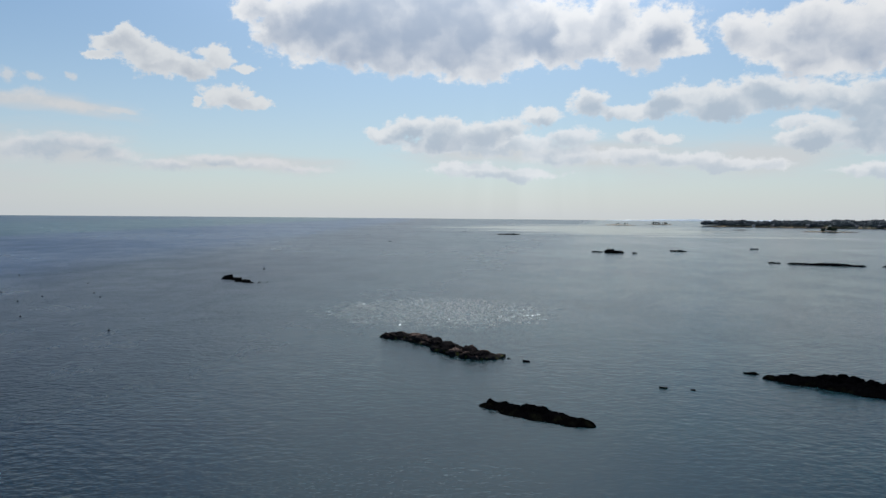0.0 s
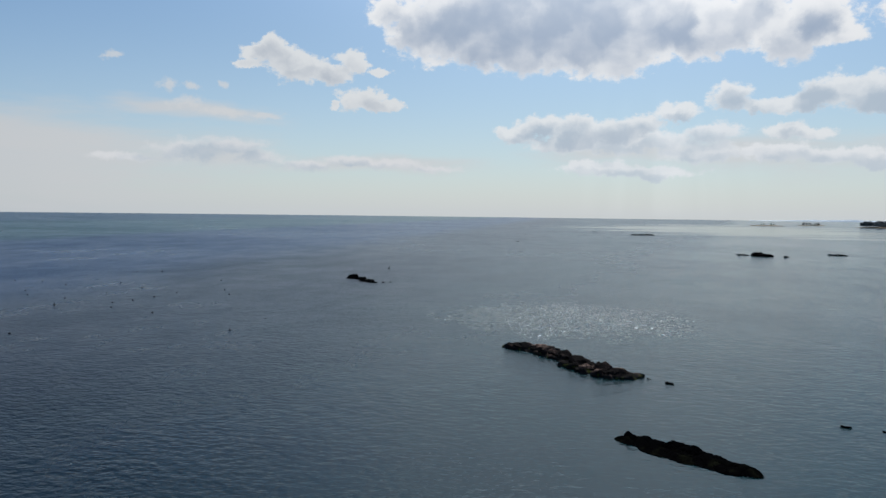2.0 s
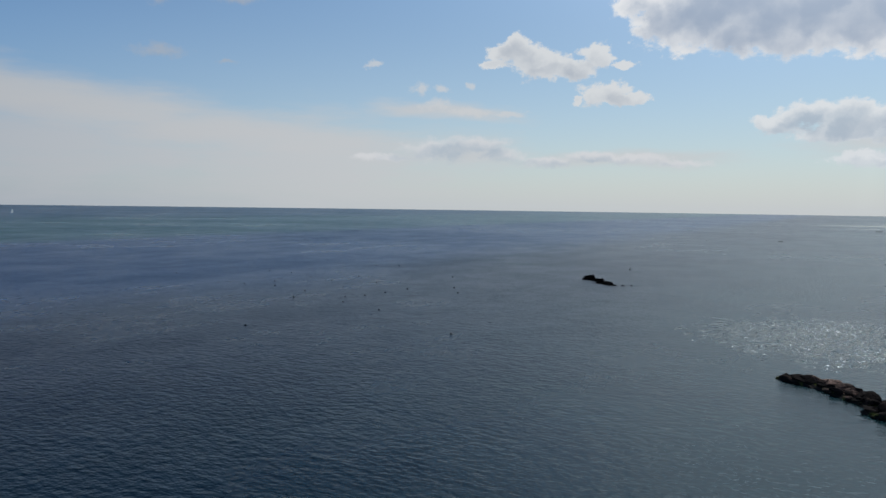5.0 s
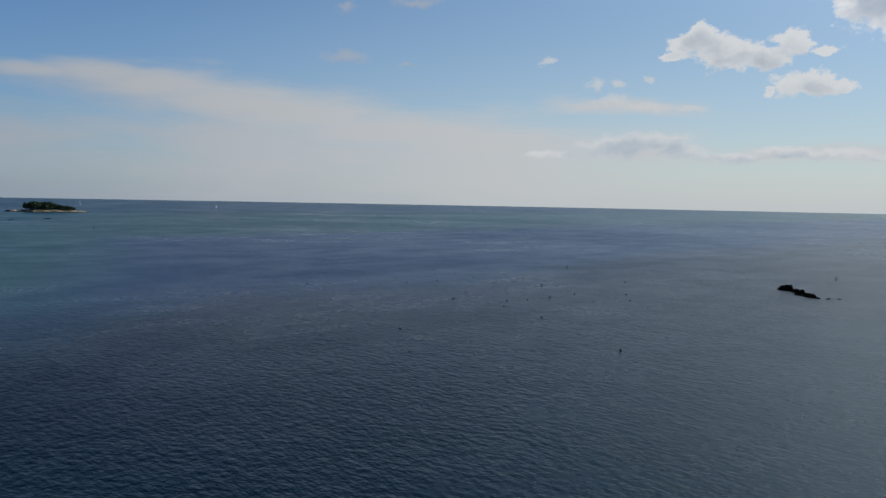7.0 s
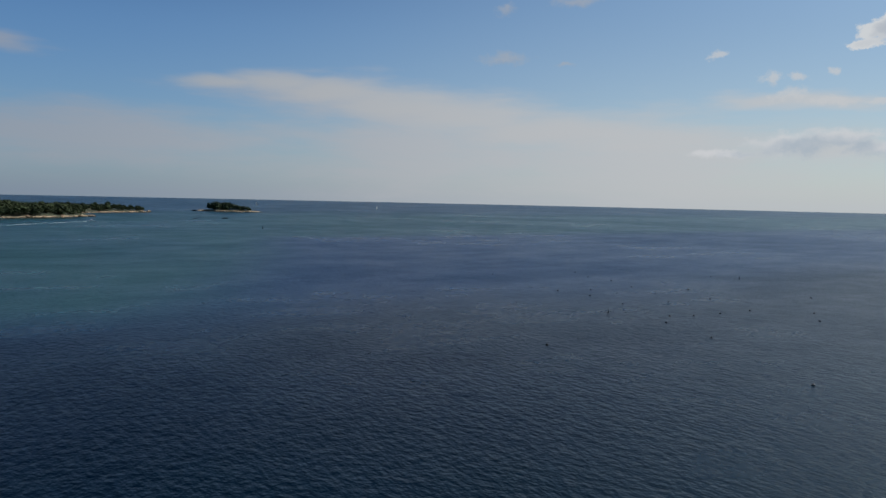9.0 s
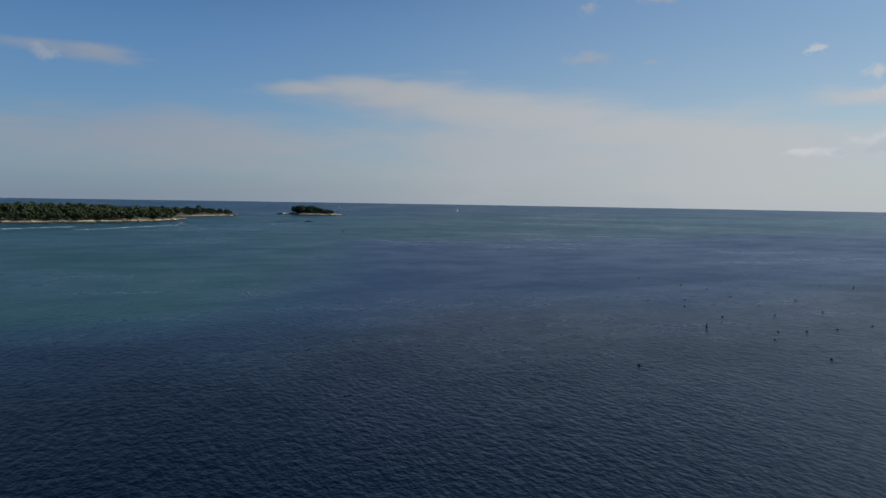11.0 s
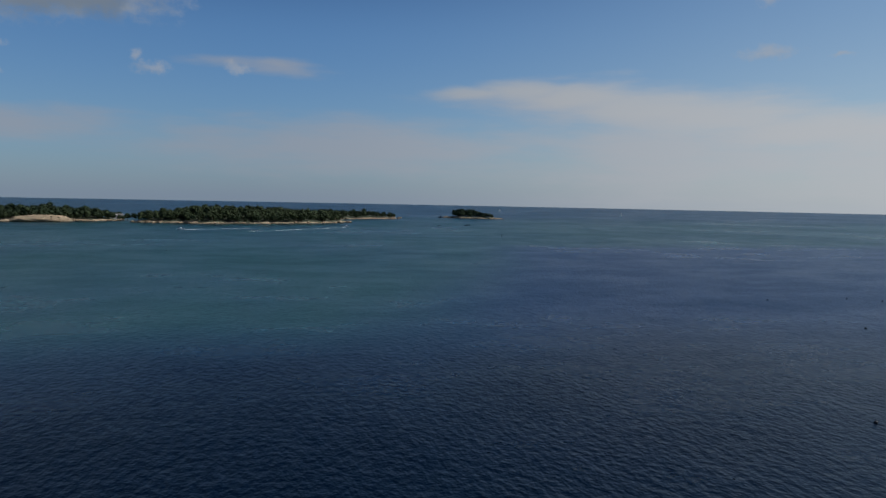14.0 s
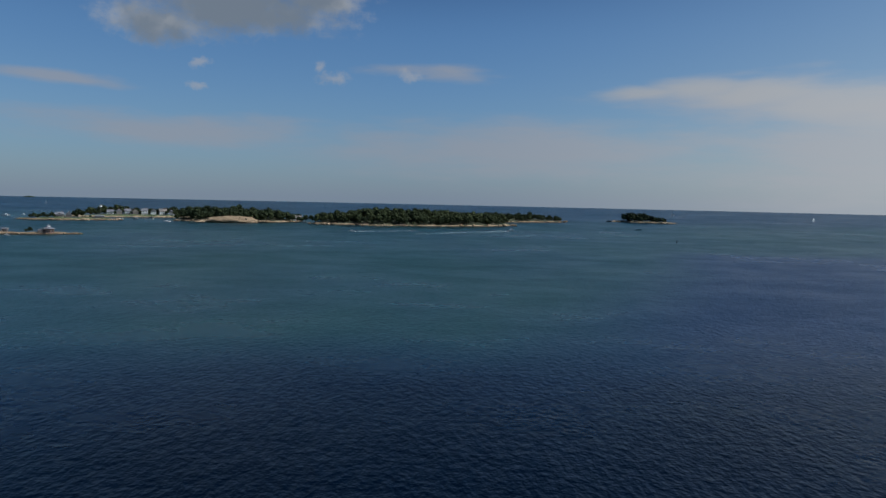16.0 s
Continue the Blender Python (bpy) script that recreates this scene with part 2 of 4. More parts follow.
    glow = n.math("POWER", n.math("MAXIMUM", n.vec("DOT_PRODUCT", n.vec("NORMALIZE", way), tuple(way_to_sun)), 0.0), 18.0)
    base = n.mix(1.0, base, n.vec("SCALE", n.mix(0.0, (80.0, 79.0, 76.0), (0.0, 0.0, 0.0)), glow), "ADD")
    back = n.add("ShaderNodeBackground")
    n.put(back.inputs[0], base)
    back.inputs[1].default_value = 0.1
    n.tree.links.new(back.outputs[0], n.add("ShaderNodeOutputWorld").inputs[0])


make_sky()
sun = new("sun", bpy.data.lights.new("sun", "SUN"))
sun.data.energy, sun.data.angle, sun.data.color = 2.6, radians(0.6), (1.0, 0.95, 0.87)
a, e = radians(SUN_TURN), radians(SUN_HEIGHT)
sun.matrix_world = look((-math.sin(a) * math.cos(e) * 200, math.cos(a) * math.cos(e) * 200, math.sin(e) * 200), (0, 0, 0))


# ---- materials ----
def material(name):
    m = bpy.data.materials.new(name)
    m.use_nodes = True
    n = Nodes(m.node_tree)
    b = n.add("ShaderNodeBsdfPrincipled")
    n.tree.links.new(b.outputs[0], n.add("ShaderNodeOutputMaterial").inputs[0])
    return m, n, b.inputs


def plain(name, a, b, scale=2.0, rough=0.6, bump=0.02, vary=0.0, metal=0.0):
    """Two tones mixed by a noise, a finer grain and a little relief."""
    m, n, i = material(name)
    at = n.add("ShaderNodeTexCoord").outputs["Object"]
    f = n.math("ADD", n.math("MULTIPLY", n.noise(at, scale, 4), 0.6), n.math("MULTIPLY", n.noise(at, scale * 7, 3), 0.4))
    f = n.step(f, 0.35, 0.65)
    if vary:
        r = n.add("ShaderNodeObjectInfo").outputs["Random"]
        f = n.math("ADD", n.math("MULTIPLY", f, 1 - vary), n.math("MULTIPLY", r, vary))
    n.put(i["Base Color"], n.mix(f, a, b))
    i["Roughness"].default_value = rough
    i["Metallic"].default_value = metal
    if bump:
        n.put(i["Normal"], n.bump(n.noise(at, scale * 5, 5), 0.6, bump))
    return m


def rock_material(name, dry, tone, wet, line, weed, fresh=0.5):
    """Rock: two tones and cracks above, a dark wet band with weed near the waterline."""
    m, n, i = material(name)
    at = n.add("ShaderNodeNewGeometry").outputs["Position"]
    h = n.add("ShaderNodeSeparateXYZ")
    n.put(h.inputs[0], at)
    blot = n.noise(at, 0.35, 5, 0.6)
    grain = n.noise(at, 3.0, 6, 0.65)
    r = n.add("ShaderNodeObjectInfo").outputs["Random"]
    f = n.step(n.math("ADD", n.math("ADD", n.math("MULTIPLY", blot, 0.6), n.math("MULTIPLY", grain, 0.3)), n.math("MULTIPLY", r, 0.4)), 0.82 - fresh * 0.4, 1.12 - fresh * 0.4)
    colour = n.mix(f, dry, tone)
    edge = n.math("ADD", h.outputs[2], n.math("MULTIPLY", n.math("SUBTRACT", blot, 0.5), line * 2.2))
    band = n.step(edge, line * 0.7, line * 1.3, 1.0, 0.0)
    green = n.mix(n.step(n.noise(at, 0.8, 3), 0.52, 0.66), wet, weed)
    n.put(i["Base Color"], n.mix(band, colour, green))
    n.put(i["Roughness"], n.step(band, 0, 1, 0.85, 0.6))
    i["Specular IOR Level"].default_value = 0.0
    crack = n.add("ShaderNodeTexVoronoi", feature="DISTANCE_TO_EDGE")
    n.put(crack.inputs["Vector"], n.vec("ADD", at, n.vec("SCALE", n.noise(at, 1.2, 3, 0.5, True), 0.8)))
    crack.inputs["Scale"].default_value = 0.7
    relief = n.math("ADD", n.math("MULTIPLY", grain, 0.5), n.step(crack.outputs["Distance"], 0, 0.08, 0, 0.5))
    n.put(i["Normal"], n.bump(relief, 0.8, 0.25))
    return m


def water_material():
    m, n, i = material("sea_water")
    at = n.add("ShaderNodeTexCoord").outputs["Object"]
    across = n.add("ShaderNodeSeparateXYZ")
    n.put(across.inputs[0], at)
    x, y = across.outputs[0], across.outputs[1]
    # sun and cloud shade put into the colour: sunlit silty green west of a ragged line, shaded blue east of it, blue
    # far out
    ragged = n.math("MULTIPLY", n.math("SUBTRACT", n.noise(at, 0.008, 5.0, 0.6), 0.5), 90.0)
    slant = n.math("ADD", n.math("ADD", n.math("MULTIPLY", x, 0.387), n.math("MULTIPLY", y, 0.922)), n.math("MULTIPLY", ragged, 0.4))
    bight = n.math("MULTIPLY", n.step(slant, -34.0, 18.0, 1.0, 0.0), n.step(n.math("ADD", x, ragged), -195.0, -125.0, 1.0, 0.0))
    offing = n.step(n.math("ADD", x, ragged), -470.0, -400.0, 1.0, 0.0)
    deep = n.step(n.math("ADD", x, n.math("MULTIPLY", ragged, 3.0)), -1300.0, -820.0, 0.25, 1.0)
    streak = n.noise(n.vec("MULTIPLY", at, (0.6, 1.0, 1.0)), 0.011, 5.0, 0.6)
    sunlit_silt = n.math("MULTIPLY", n.math("MULTIPLY", n.math("MAXIMUM", bight, offing), deep), n.step(streak, 0.34, 0.60, 0.72, 1.0))
    # paler grey-green to the east, painted in for the reflected sky
    east_sheen = n.step(n.math("ADD", x, ragged), -90.0, 60.0, 0.0, 0.62)
    sunlit_silt = n.math("MAXIMUM", sunlit_silt, n.math("MULTIPLY", east_sheen, n.step(streak, 0.34, 0.60, 0.5, 1.0)))
    # the cloud-shaded blue, with the near water's darkening painted in
    clear = n.mix(n.step(n.math("ADD", x, ragged), -195.0, -105.0), (0.0006, 0.0165, 0.0560), (0.0005, 0.0040, 0.0120))
    clear = n.mix(n.step(n.math("ADD", x, n.math("MULTIPLY", ragged, 3.0)), -1050.0, -700.0), (0.0020, 0.0185, 0.0460), clear)
    n.put(i["Base Color"], n.mix(sunlit_silt, clear, (0.0115, 0.044, 0.0440)))
    # wind: gusts and calm streaks; cat's-paws that catch the sun, one beside the boulders and one far out
    gust = n.noise(n.vec("MULTIPLY", at, (1.0, 0.6, 1.0)), 0.045, 5.0, 0.65)
    drift = n.noise(n.vec("ADD", at, (70.0, -400.0, 0.0)), 0.0045, 4.0, 0.55)
    wind = n.math("MULTIPLY", n.step(gust, 0.34, 0.66, 0.86, 1.12), n.step(drift, 0.36, 0.64, 0.85, 1.1))
    lee = n.step(n.math("SUBTRACT", x, n.math("MULTIPLY", y, 0.22)), -70.0, 30.0, 1.0, 0.42)
    wind = n.math("MULTIPLY", wind, lee)
    # calm slicks far out under the sun
    slick = n.vec("LENGTH", n.vec("MULTIPLY", n.vec("SUBTRACT", at, (330.0, 1500.0, 0.0)), (1 / 620.0, 1 / 1150.0, 0.0)))
    lanes = n.noise(n.vec("MULTIPLY", at, (0.22, 1.0, 1.0)), 0.0065, 4.0, 0.6)
    slick = n.step(n.math("SUBTRACT", n.math("MULTIPLY", n.math("SUBTRACT", lanes, 0.5), 3.0), n.math("MULTIPLY", n.math("SUBTRACT", slick, 0.55), 1.6)), 0.0, 0.5)
    wind = n.math("MULTIPLY", wind, n.step(slick, 0.0, 1.0, 1.0, 0.18))
    # steep wavelets that catch the sun, most beside the boulders
    ruffle = n.vec("LENGTH", n.vec("MULTIPLY", n.vec("SUBTRACT", at, (18.0, 156.0, 0.0)), (1 / 28.0, 1 / 26.0, 0.0)))
    ruffle = n.step(n.math("ADD", n.math("MULTIPLY", n.math("SUBTRACT", n.noise(at, 0.12, 3.0, 0.6), 0.5), 0.9), ruffle), 0.2, 1.35, 1.0, 0.0)
    spark = n.math("MULTIPLY", n.step(n.math("ADD", n.noise(n.vec("ADD", at, (9.0, 3.0, 0.0)), 0.35, 3.0, 0.6), n.math("MULTIPLY", ruffle, 0.25)), 0.50, 0.62), n.step(ruffle, 0.0, 0.12))
    # the unseen ripples widen the gloss, least in the lee and most in the gusts
    n.put(i["Roughness"], n.math("MULTIPLY", n.step(wind, 0.15, 1.3, 0.10, 0.41, "LINEAR"), n.step(spark, 0.0, 1.0, 1.0, 0.62)))
    i["IOR"].default_value = 1.333
    i["Specular IOR Level"].default_value = 0.19
    i["Specular Tint"].default_value = (0.42, 0.90, 1.08, 1)
    # waves, from long swell to fine chop, crests longer than they are wide
    height = None
    for scale, stretch, detail, tall in ((0.05, (0.8, 1.0, 1.0), 2.0, 0.22), (0.16, (0.75, 1.0, 1.0), 2.0, 0.16), (0.45, (0.7, 1.0, 1.0), 2.0, 0.17), (1.1, (0.7, 1.0, 1.0), 2.0, 0.26), (2.6, (0.8, 1.0, 1.0), 2.0, 0.07)):
        one = n.math("MULTIPLY", n.noise(n.vec("MULTIPLY", at, stretch), scale, detail, 0.5), tall)
        height = one if height is None else n.math("ADD", height, one)
    ruff = n.vec("ADD", n.vec("SCALE", n.vec("SUBTRACT", n.noise(n.vec("MULTIPLY", at, (0.7, 1.0, 1.0)), 0.85, 2.0, 0.5, True), (0.5, 0.5, 0.5)), 0.18),
                 n.vec("SCALE", n.vec("SUBTRACT", n.noise(n.vec("MULTIPLY", at, (0.7, 1.0, 1.0)), 0.28, 2.0, 0.5, True), (0.5, 0.5, 0.5)), 0.05))
    ruff = n.vec("MULTIPLY", n.vec("SCALE", ruff, wind), (1.0, 1.0, 0.0))
    steep = n.vec("MULTIPLY", n.vec("SUBTRACT", n.noise(n.vec("MULTIPLY", at, (1.0, 0.7, 1.0)), 1.9, 0.0, 0.5, True), (0.5, 0.53, 0.5)), (1.9, 1.9, 0.0))
    n.put(i["Normal"], n.vec("NORMALIZE", n.vec("ADD", n.vec("ADD", n.bump(height, 1.0, wind), ruff), n.vec("SCALE", steep, spark))))
    return m


def leaf_material(name, a, b):
    m, n, i = material(name)
    at = n.add("ShaderNodeNewGeometry").outputs["Position"]
    r = n.add("ShaderNodeObjectInfo").outputs["Random"]
    isle = n.add("ShaderNodeNewGeometry").outputs["Random Per Island"]
    f = n.math("ADD", n.math("MULTIPLY", n.noise(at, 0.12, 2), 0.7), n.math("ADD", n.math("MULTIPLY", r, 0.3), n.math("MULTIPLY", isle, 0.28)))
    n.put(i["Base Color"], n.mix(n.step(f, 0.3, 1.0), a, b))
    i["Roughness"].default_value = 0.8
    i["Specular IOR Level"].default_value = 0.12
    return m


WATER = water_material()
# wet rock; the cloud shadow over the ledges is put into its colour
SHADED_ROCK = rock_material("wet_shaded_rock", (0.0022, 0.0023, 0.0026), (0.0065, 0.0062, 0.006), (0.002, 0.002, 0.0022), 0.5, (0.006, 0.0065, 0.004))
GRANITE = rock_material("pink_granite", (0.017, 0.015, 0.014), (0.30, 0.21, 0.17), (0.028, 0.026, 0.024), 0.55, (0.10, 0.115, 0.03), 0.22)
SHORE = rock_material("pale_granite_shore", (0.31, 0.225, 0.14), (0.52, 0.40, 0.26), (0.06, 0.05, 0.04), 0.7, (0.08, 0.075, 0.035))
EARTH = plain("undergrowth", (0.035, 0.045, 0.018), (0.075, 0.075, 0.035), 0.15, 0.9, 0.2)
LEAF = leaf_material("broad_leaves", (0.013, 0.023, 0.010), (0.048, 0.060, 0.023))
# leaves of the far shore, paled to grey-green to imitate haze
HAZED_LEAF = leaf_material("hazed_leaves", (0.060, 0.076, 0.082), (0.105, 0.120, 0.124))
PINE = leaf_material("dark_needles", (0.018, 0.030, 0.017), (0.040, 0.055, 0.025))
BARK = plain("bark", (0.06, 0.045, 0.035), (0.12, 0.10, 0.08), 3.0, 0.9)
WHITE = plain("white_paint", (0.72, 0.72, 0.70), (0.82, 0.81, 0.78), 1.0, 0.5, 0.0)
SHINGLE = plain("grey_shingle", (0.16, 0.14, 0.12), (0.26, 0.23, 0.20), 1.5, 0.85)
ROOF = plain("grey_roof", (0.13, 0.13, 0.14), (0.24, 0.24, 0.25), 1.2, 0.7)
BRICK = plain("brown_wall", (0.13, 0.07, 0.05), (0.20, 0.12, 0.09), 2.0, 0.85)
GLASS = plain("window_glass", (0.02, 0.025, 0.03), (0.03, 0.035, 0.04), 0.5, 0.08, 0.0)
BUOY = plain("dark_buoy", (0.02, 0.022, 0.025), (0.04, 0.035, 0.035), 3.0, 0.5, 0.0)
TIMBER = plain("weathered_timber", (0.16, 0.14, 0.12), (0.28, 0.25, 0.21), 4.0, 0.85)
FOAM = plain("foam", (0.55, 0.60, 0.62), (0.80, 0.82, 0.82), 0.8, 0.8, 0.0)
SAIL = plain("sailcloth", (0.75, 0.75, 0.73), (0.82, 0.82, 0.80), 0.6, 0.8, 0.0)
# haze over the distant land, imitated by a pale colour and emission
COAST = plain("hazed_coast", (0.30, 0.34, 0.38), (0.36, 0.40, 0.44), 0.004, 0.9, 0.0)
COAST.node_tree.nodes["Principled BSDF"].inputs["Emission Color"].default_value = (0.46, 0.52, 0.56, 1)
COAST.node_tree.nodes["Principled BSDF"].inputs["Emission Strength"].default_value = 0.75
LAWN = plain("lawn", (0.07, 0.10, 0.035), (0.11, 0.13, 0.05), 0.2, 0.9, 0.1)


# ---- helpers for building ----
def mesh_of(name, verts, faces, mat, smooth=False):
    me = bpy.data.meshes.new(name)
    me.from_pydata(verts, [], faces)
    for one in (mat if isinstance(mat, (list, tuple)) else [mat]):
        me.materials.append(one)
    if smooth:
        me.polygons.foreach_set("use_smooth", [True] * len(me.polygons))
    me.update()
    return me


def part(name, bm, mat, parent, label="", smooth=False):
    me = bpy.data.meshes.new(name)
    bm.to_mesh(me)
    bm.free()
    me.materials.append(mat)
    if smooth:
        me.polygons.foreach_set("use_smooth", [True] * len(me.polygons))
    ob = new(name, me)
    ob.parent = parent
    return tagged(ob, label)


def box(bm, size, at=(0, 0, 0), turn=0.0, bevel=0.0):
    made = bmesh.ops.create_cube(bm, size=1.0, matrix=pose(*at, 0, 0, turn) @ Matrix.Diagonal((*size, 1)))
    if bevel:
        edges = {e for v in made["verts"] for e in v.link_edges}
        bmesh.ops.bevel(bm, geom=list(edges), offset=bevel, segments=2, affect="EDGES")
    return bm


def rod(bm, a, b, r0, r1, sides=8):
    a, b = Vector(a), Vector(b)
    turn = (b - a).to_track_quat("Z", "Y").to_matrix().to_4x4()
    bmesh.ops.create_cone(bm, cap_ends=True, segments=sides, radius1=r0, radius2=r1, depth=(b - a).length,
                          matrix=Matrix.Translation((a + b) / 2) @ turn)
    return bm


def empty(name, m, label, category, group="", kind=""):
    ob = new(name)
    ob.matrix_world = m
    return tagged(ob, label, category, group, kind)


def ball(sub):
    bm = bmesh.new()
    bmesh.ops.create_icosphere(bm, subdivisions=sub, radius=1.0)
    v = [tuple(p.co) for p in bm.verts]
    f = [tuple(p.index for p in q.verts) for q in bm.faces]
    bm.free()
    return np.array(v), f


def fbm(p, octaves=4):
    return noise.fractal(Vector(p), 0.9, 2.1, octaves, noise_basis="PERLIN_ORIGINAL")


def rock_mesh(name, length, width, height, seed, mat, sub=4, rough=0.35, slabs=0.0, smooth=True):
    """A rock that lies along x: rounded block, broken by noise and by tilted slabs, sunk a little into the water."""
    base, faces = ball(sub)
    out = []
    o = Vector((seed * 7.3, seed * 3.1, seed * 5.7))
    for x, y, z in base:
        k = (abs(x) ** 2.6 + abs(y) ** 2.6 + abs(z) ** 2.6) ** (-1 / 2.6)
        p = Vector((x, y, z)) * k
        d = fbm(p * 1.3 + o, 3) * rough + fbm(p * 4.0 + o, 3) * rough * 0.35
        p = p * (1.0 + d)
        w = Vector((p.x * length / 2, p.y * width / 2, p.z * height))
        if slabs and w.z > 0:
            s = w.y * 0.7 + w.x * 0.10 + noise.noise(Vector((w.x * 0.25, w.y * 0.4, seed))) * 1.2
            w.z *= 1.0 + slabs * (2.0 * (s % 1.0) - 1.0)
            w.z *= 0.55 + 0.75 * abs(noise.noise(Vector((w.x * 0.28, seed, 0.0)))) * 2.0
        w.z = max(w.z, -0.35)
        out.append(w)
    return mesh_of(name, out, faces, mat, smooth)


def ledge_mesh(name, length, width, height, seed, mat, fins=0.3, nu=96, nv=26):
    """A long low rock along x: tapered ends, a back that rises and dips, and tilted slabs that break off along it."""
    vs, fs = [], []
    for a in range(nu + 1):
        u = -1 + 2 * a / nu
        taper = max(0.0, 1 - abs(u) ** 2.4) ** 0.65
        half = width / 2 * taper * (1 + 0.45 * fbm((u * 2.2 + seed, 1.7, seed), 3)) + 0.02
        mid = width * 0.22 * fbm((u * 1.6, seed * 1.3, 4.0), 3)
        back = height * (0.45 + 0.55 * taper) * (0.95 + 0.5 * fbm((u * 2.6 - seed, 0.3, seed * 0.7), 4)) * min(1.0, taper * 2.2)
        for b in range(nv + 1):
            v = -1 + 2 * b / nv
            x, y = u * length / 2, mid + v * half
            s = y * 0.9 + x * 0.13 + 0.9 * noise.noise(Vector((x * 0.3, y * 0.5, seed)))
            slab = (s % 1.0) - 0.5
            dome = max(0.0, 1 - abs(v) ** 2.6)
            z = back * dome * (1 + fins * slab * (1.4 if abs(slab) > 0.3 else 1.0)) + height * 0.22 * dome * fbm((x * 0.9, y * 0.9, seed), 4)
            lift = 0.06 * length / 16
            vs.append((x + lift * fbm((x, y, 3.0), 2), y, z if 0 < b < nv and 0 < a < nu else -0.4))
    w = nv + 1
    for a in range(nu):
        for b in range(nv):
            k = a * w + b
            fs.append((k, k + w, k + w + 1, k + 1))
    return mesh_of(name, vs, fs, mat)


def slab_mesh(name, length, width, height, seed, mat, slabs, nu=150, nv=44):
    """A low rock along x built of tilted slabs, each rising to a broken edge at its back and ending in a point.
    slabs: middle and half length as shares of the half length, middle and half width as shares of the half width, height as a share."""
    vs, fs = [], []
    for a in range(nu + 1):
        u = -1 + 2 * a / nu
        for b in range(nv + 1):
            v = -1 + 2 * b / nv
            x, y = u * length / 2, v * width / 2
            wob = fbm((u * 3.0, v * 2.0, seed), 4)
            z = -0.4
            for mu, hu, mv, hv, tall in slabs:
                p = (u - mu) / hu + 0.10 * wob
                if abs(p) > 1:
                    continue
                q = (v - mv - 0.15 * fbm((u * 5.0, seed, mu * 9.0), 3)) / (hv * max(0.12, 1 - abs(p) ** 2.2))
                if abs(q) > 1:
                    continue
                rise = (q + 1) / 1.55 if q < 0.55 else (1 - q) / 0.45
                z = max(z, height * tall * min(1.0, rise) ** 0.75 * (1 - abs(p) ** 3.0) ** 0.6 * (1 + 0.30 * fbm((x * 0.7, y * 0.9, seed), 4)) + 0.05 * fbm((x * 3.0, y * 3.0, seed), 2))
            vs.append((x, y, z))
    w = nv + 1
    for a in range(nu):
        for b in range(nv):
            k = a * w + b
            if max(vs[k][2], vs[k + w][2], vs[k + w + 1][2], vs[k + 1][2]) > -0.39:
                fs.append((k, k + w, k + w + 1, k + 1))
    return mesh_of(name, vs, fs, mat)


def put_slabs(name, a, b, width, height, seed, label, slabs, mat=None, nu=150, nv=44):
    a, b = Vector(a), Vector(b)
    mid, d = (a + b) / 2, b - a
    ob = new(name, slab_mesh(name, d.length, width, height, seed, mat or SHADED_ROCK, slabs, nu, nv))
    ob.matrix_world = pose(mid.x, mid.y, 0, 0, 0, math.degrees(math.atan2(d.y, d.x)))
    return tagged(ob, label, "rock")


def block_mesh(name, seed, mat):
    """A boulder broken along flat joints: a ball cut by eight or nine planes, its edges worn."""
    rnd = random.Random(seed)
    base, faces = ball(3)
    cuts = []
    for k in range(9):
        d = Vector((rnd.gauss(0, 1), rnd.gauss(0, 1), rnd.gauss(0, 0.8))).normalized()
        cuts.append((d, rnd.uniform(0.50, 0.82)))
    cuts.append((Vector((rnd.uniform(-0.3, 0.3), rnd.uniform(-0.3, 0.3), 1)).normalized(), rnd.uniform(0.45, 0.7)))
    out = []
    for p in base:
        q = Vector(p)
        for d, far in cuts:
            over = q.dot(d) - far
            if over > 0:
                q -= d * over * 0.94
        q *= 1 + 0.06 * fbm(q * 2.2 + Vector((seed, 0, 0)), 3)
        out.append(q)
    return mesh_of(name, out, faces, mat)


def put_ledge(name, a, b, width, height, seed, label, mat=None, fins=0.3, nu=96, nv=26):
    a, b = Vector(a), Vector(b)
    mid, d = (a + b) / 2, b - a
    ob = new(name, ledge_mesh(name, d.length, width, height, seed, mat or SHADED_ROCK, fins, nu, nv))
    ob.matrix_world = pose(mid.x, mid.y, 0, 0, 0, math.degrees(math.atan2(d.y, d.x)))
    return tagged(ob, label, "rock")


def put_rock(name, a, b, width, height, seed, label, mat=None, sub=4, rough=0.3, slabs=0.35, group=""):
    a, b = Vector(a), Vector(b)
    mid, d = (a + b) / 2, b - a
    ob = new(name, rock_mesh(name, d.length, width, height, seed, mat or SHADED_ROCK, sub, rough, slabs))
    ob.matrix_world = pose(mid.x, mid.y, 0, 0, 0, math.degrees(math.atan2(d.y, d.x)))
    return tagged(ob, label, "rock", group)


# ---- sea ----
def make_sea():
    rings = [2.0 * 1.35 ** k for k in range(27)]
    rings = [r for r in rings if r < 4800] + [4880.0]
    seg = 256
    verts = [(0, 0, 0)] + [(r * math.cos(2 * math.pi * k / seg), r * math.sin(2 * math.pi * k / seg), 0) for r in rings for k in range(seg)]
    faces = [(0, 1 + k, 1 + (k + 1) % seg) for k in range(seg)]
    for j in range(len(rings) - 1):
        a, b = 1 + j * seg, 1 + (j + 1) * seg
        faces += [(a + k, b + k, b + (k + 1) % seg, a + (k + 1) % seg) for k in range(seg)]
    ob = new("water", mesh_of("water", verts, faces, WATER))
    ob.location = (-20, 35, 0)
    tagged(ob, "dark blue-grey rippled sea water with calm streaks", "sea", kind="structure")


make_sea()


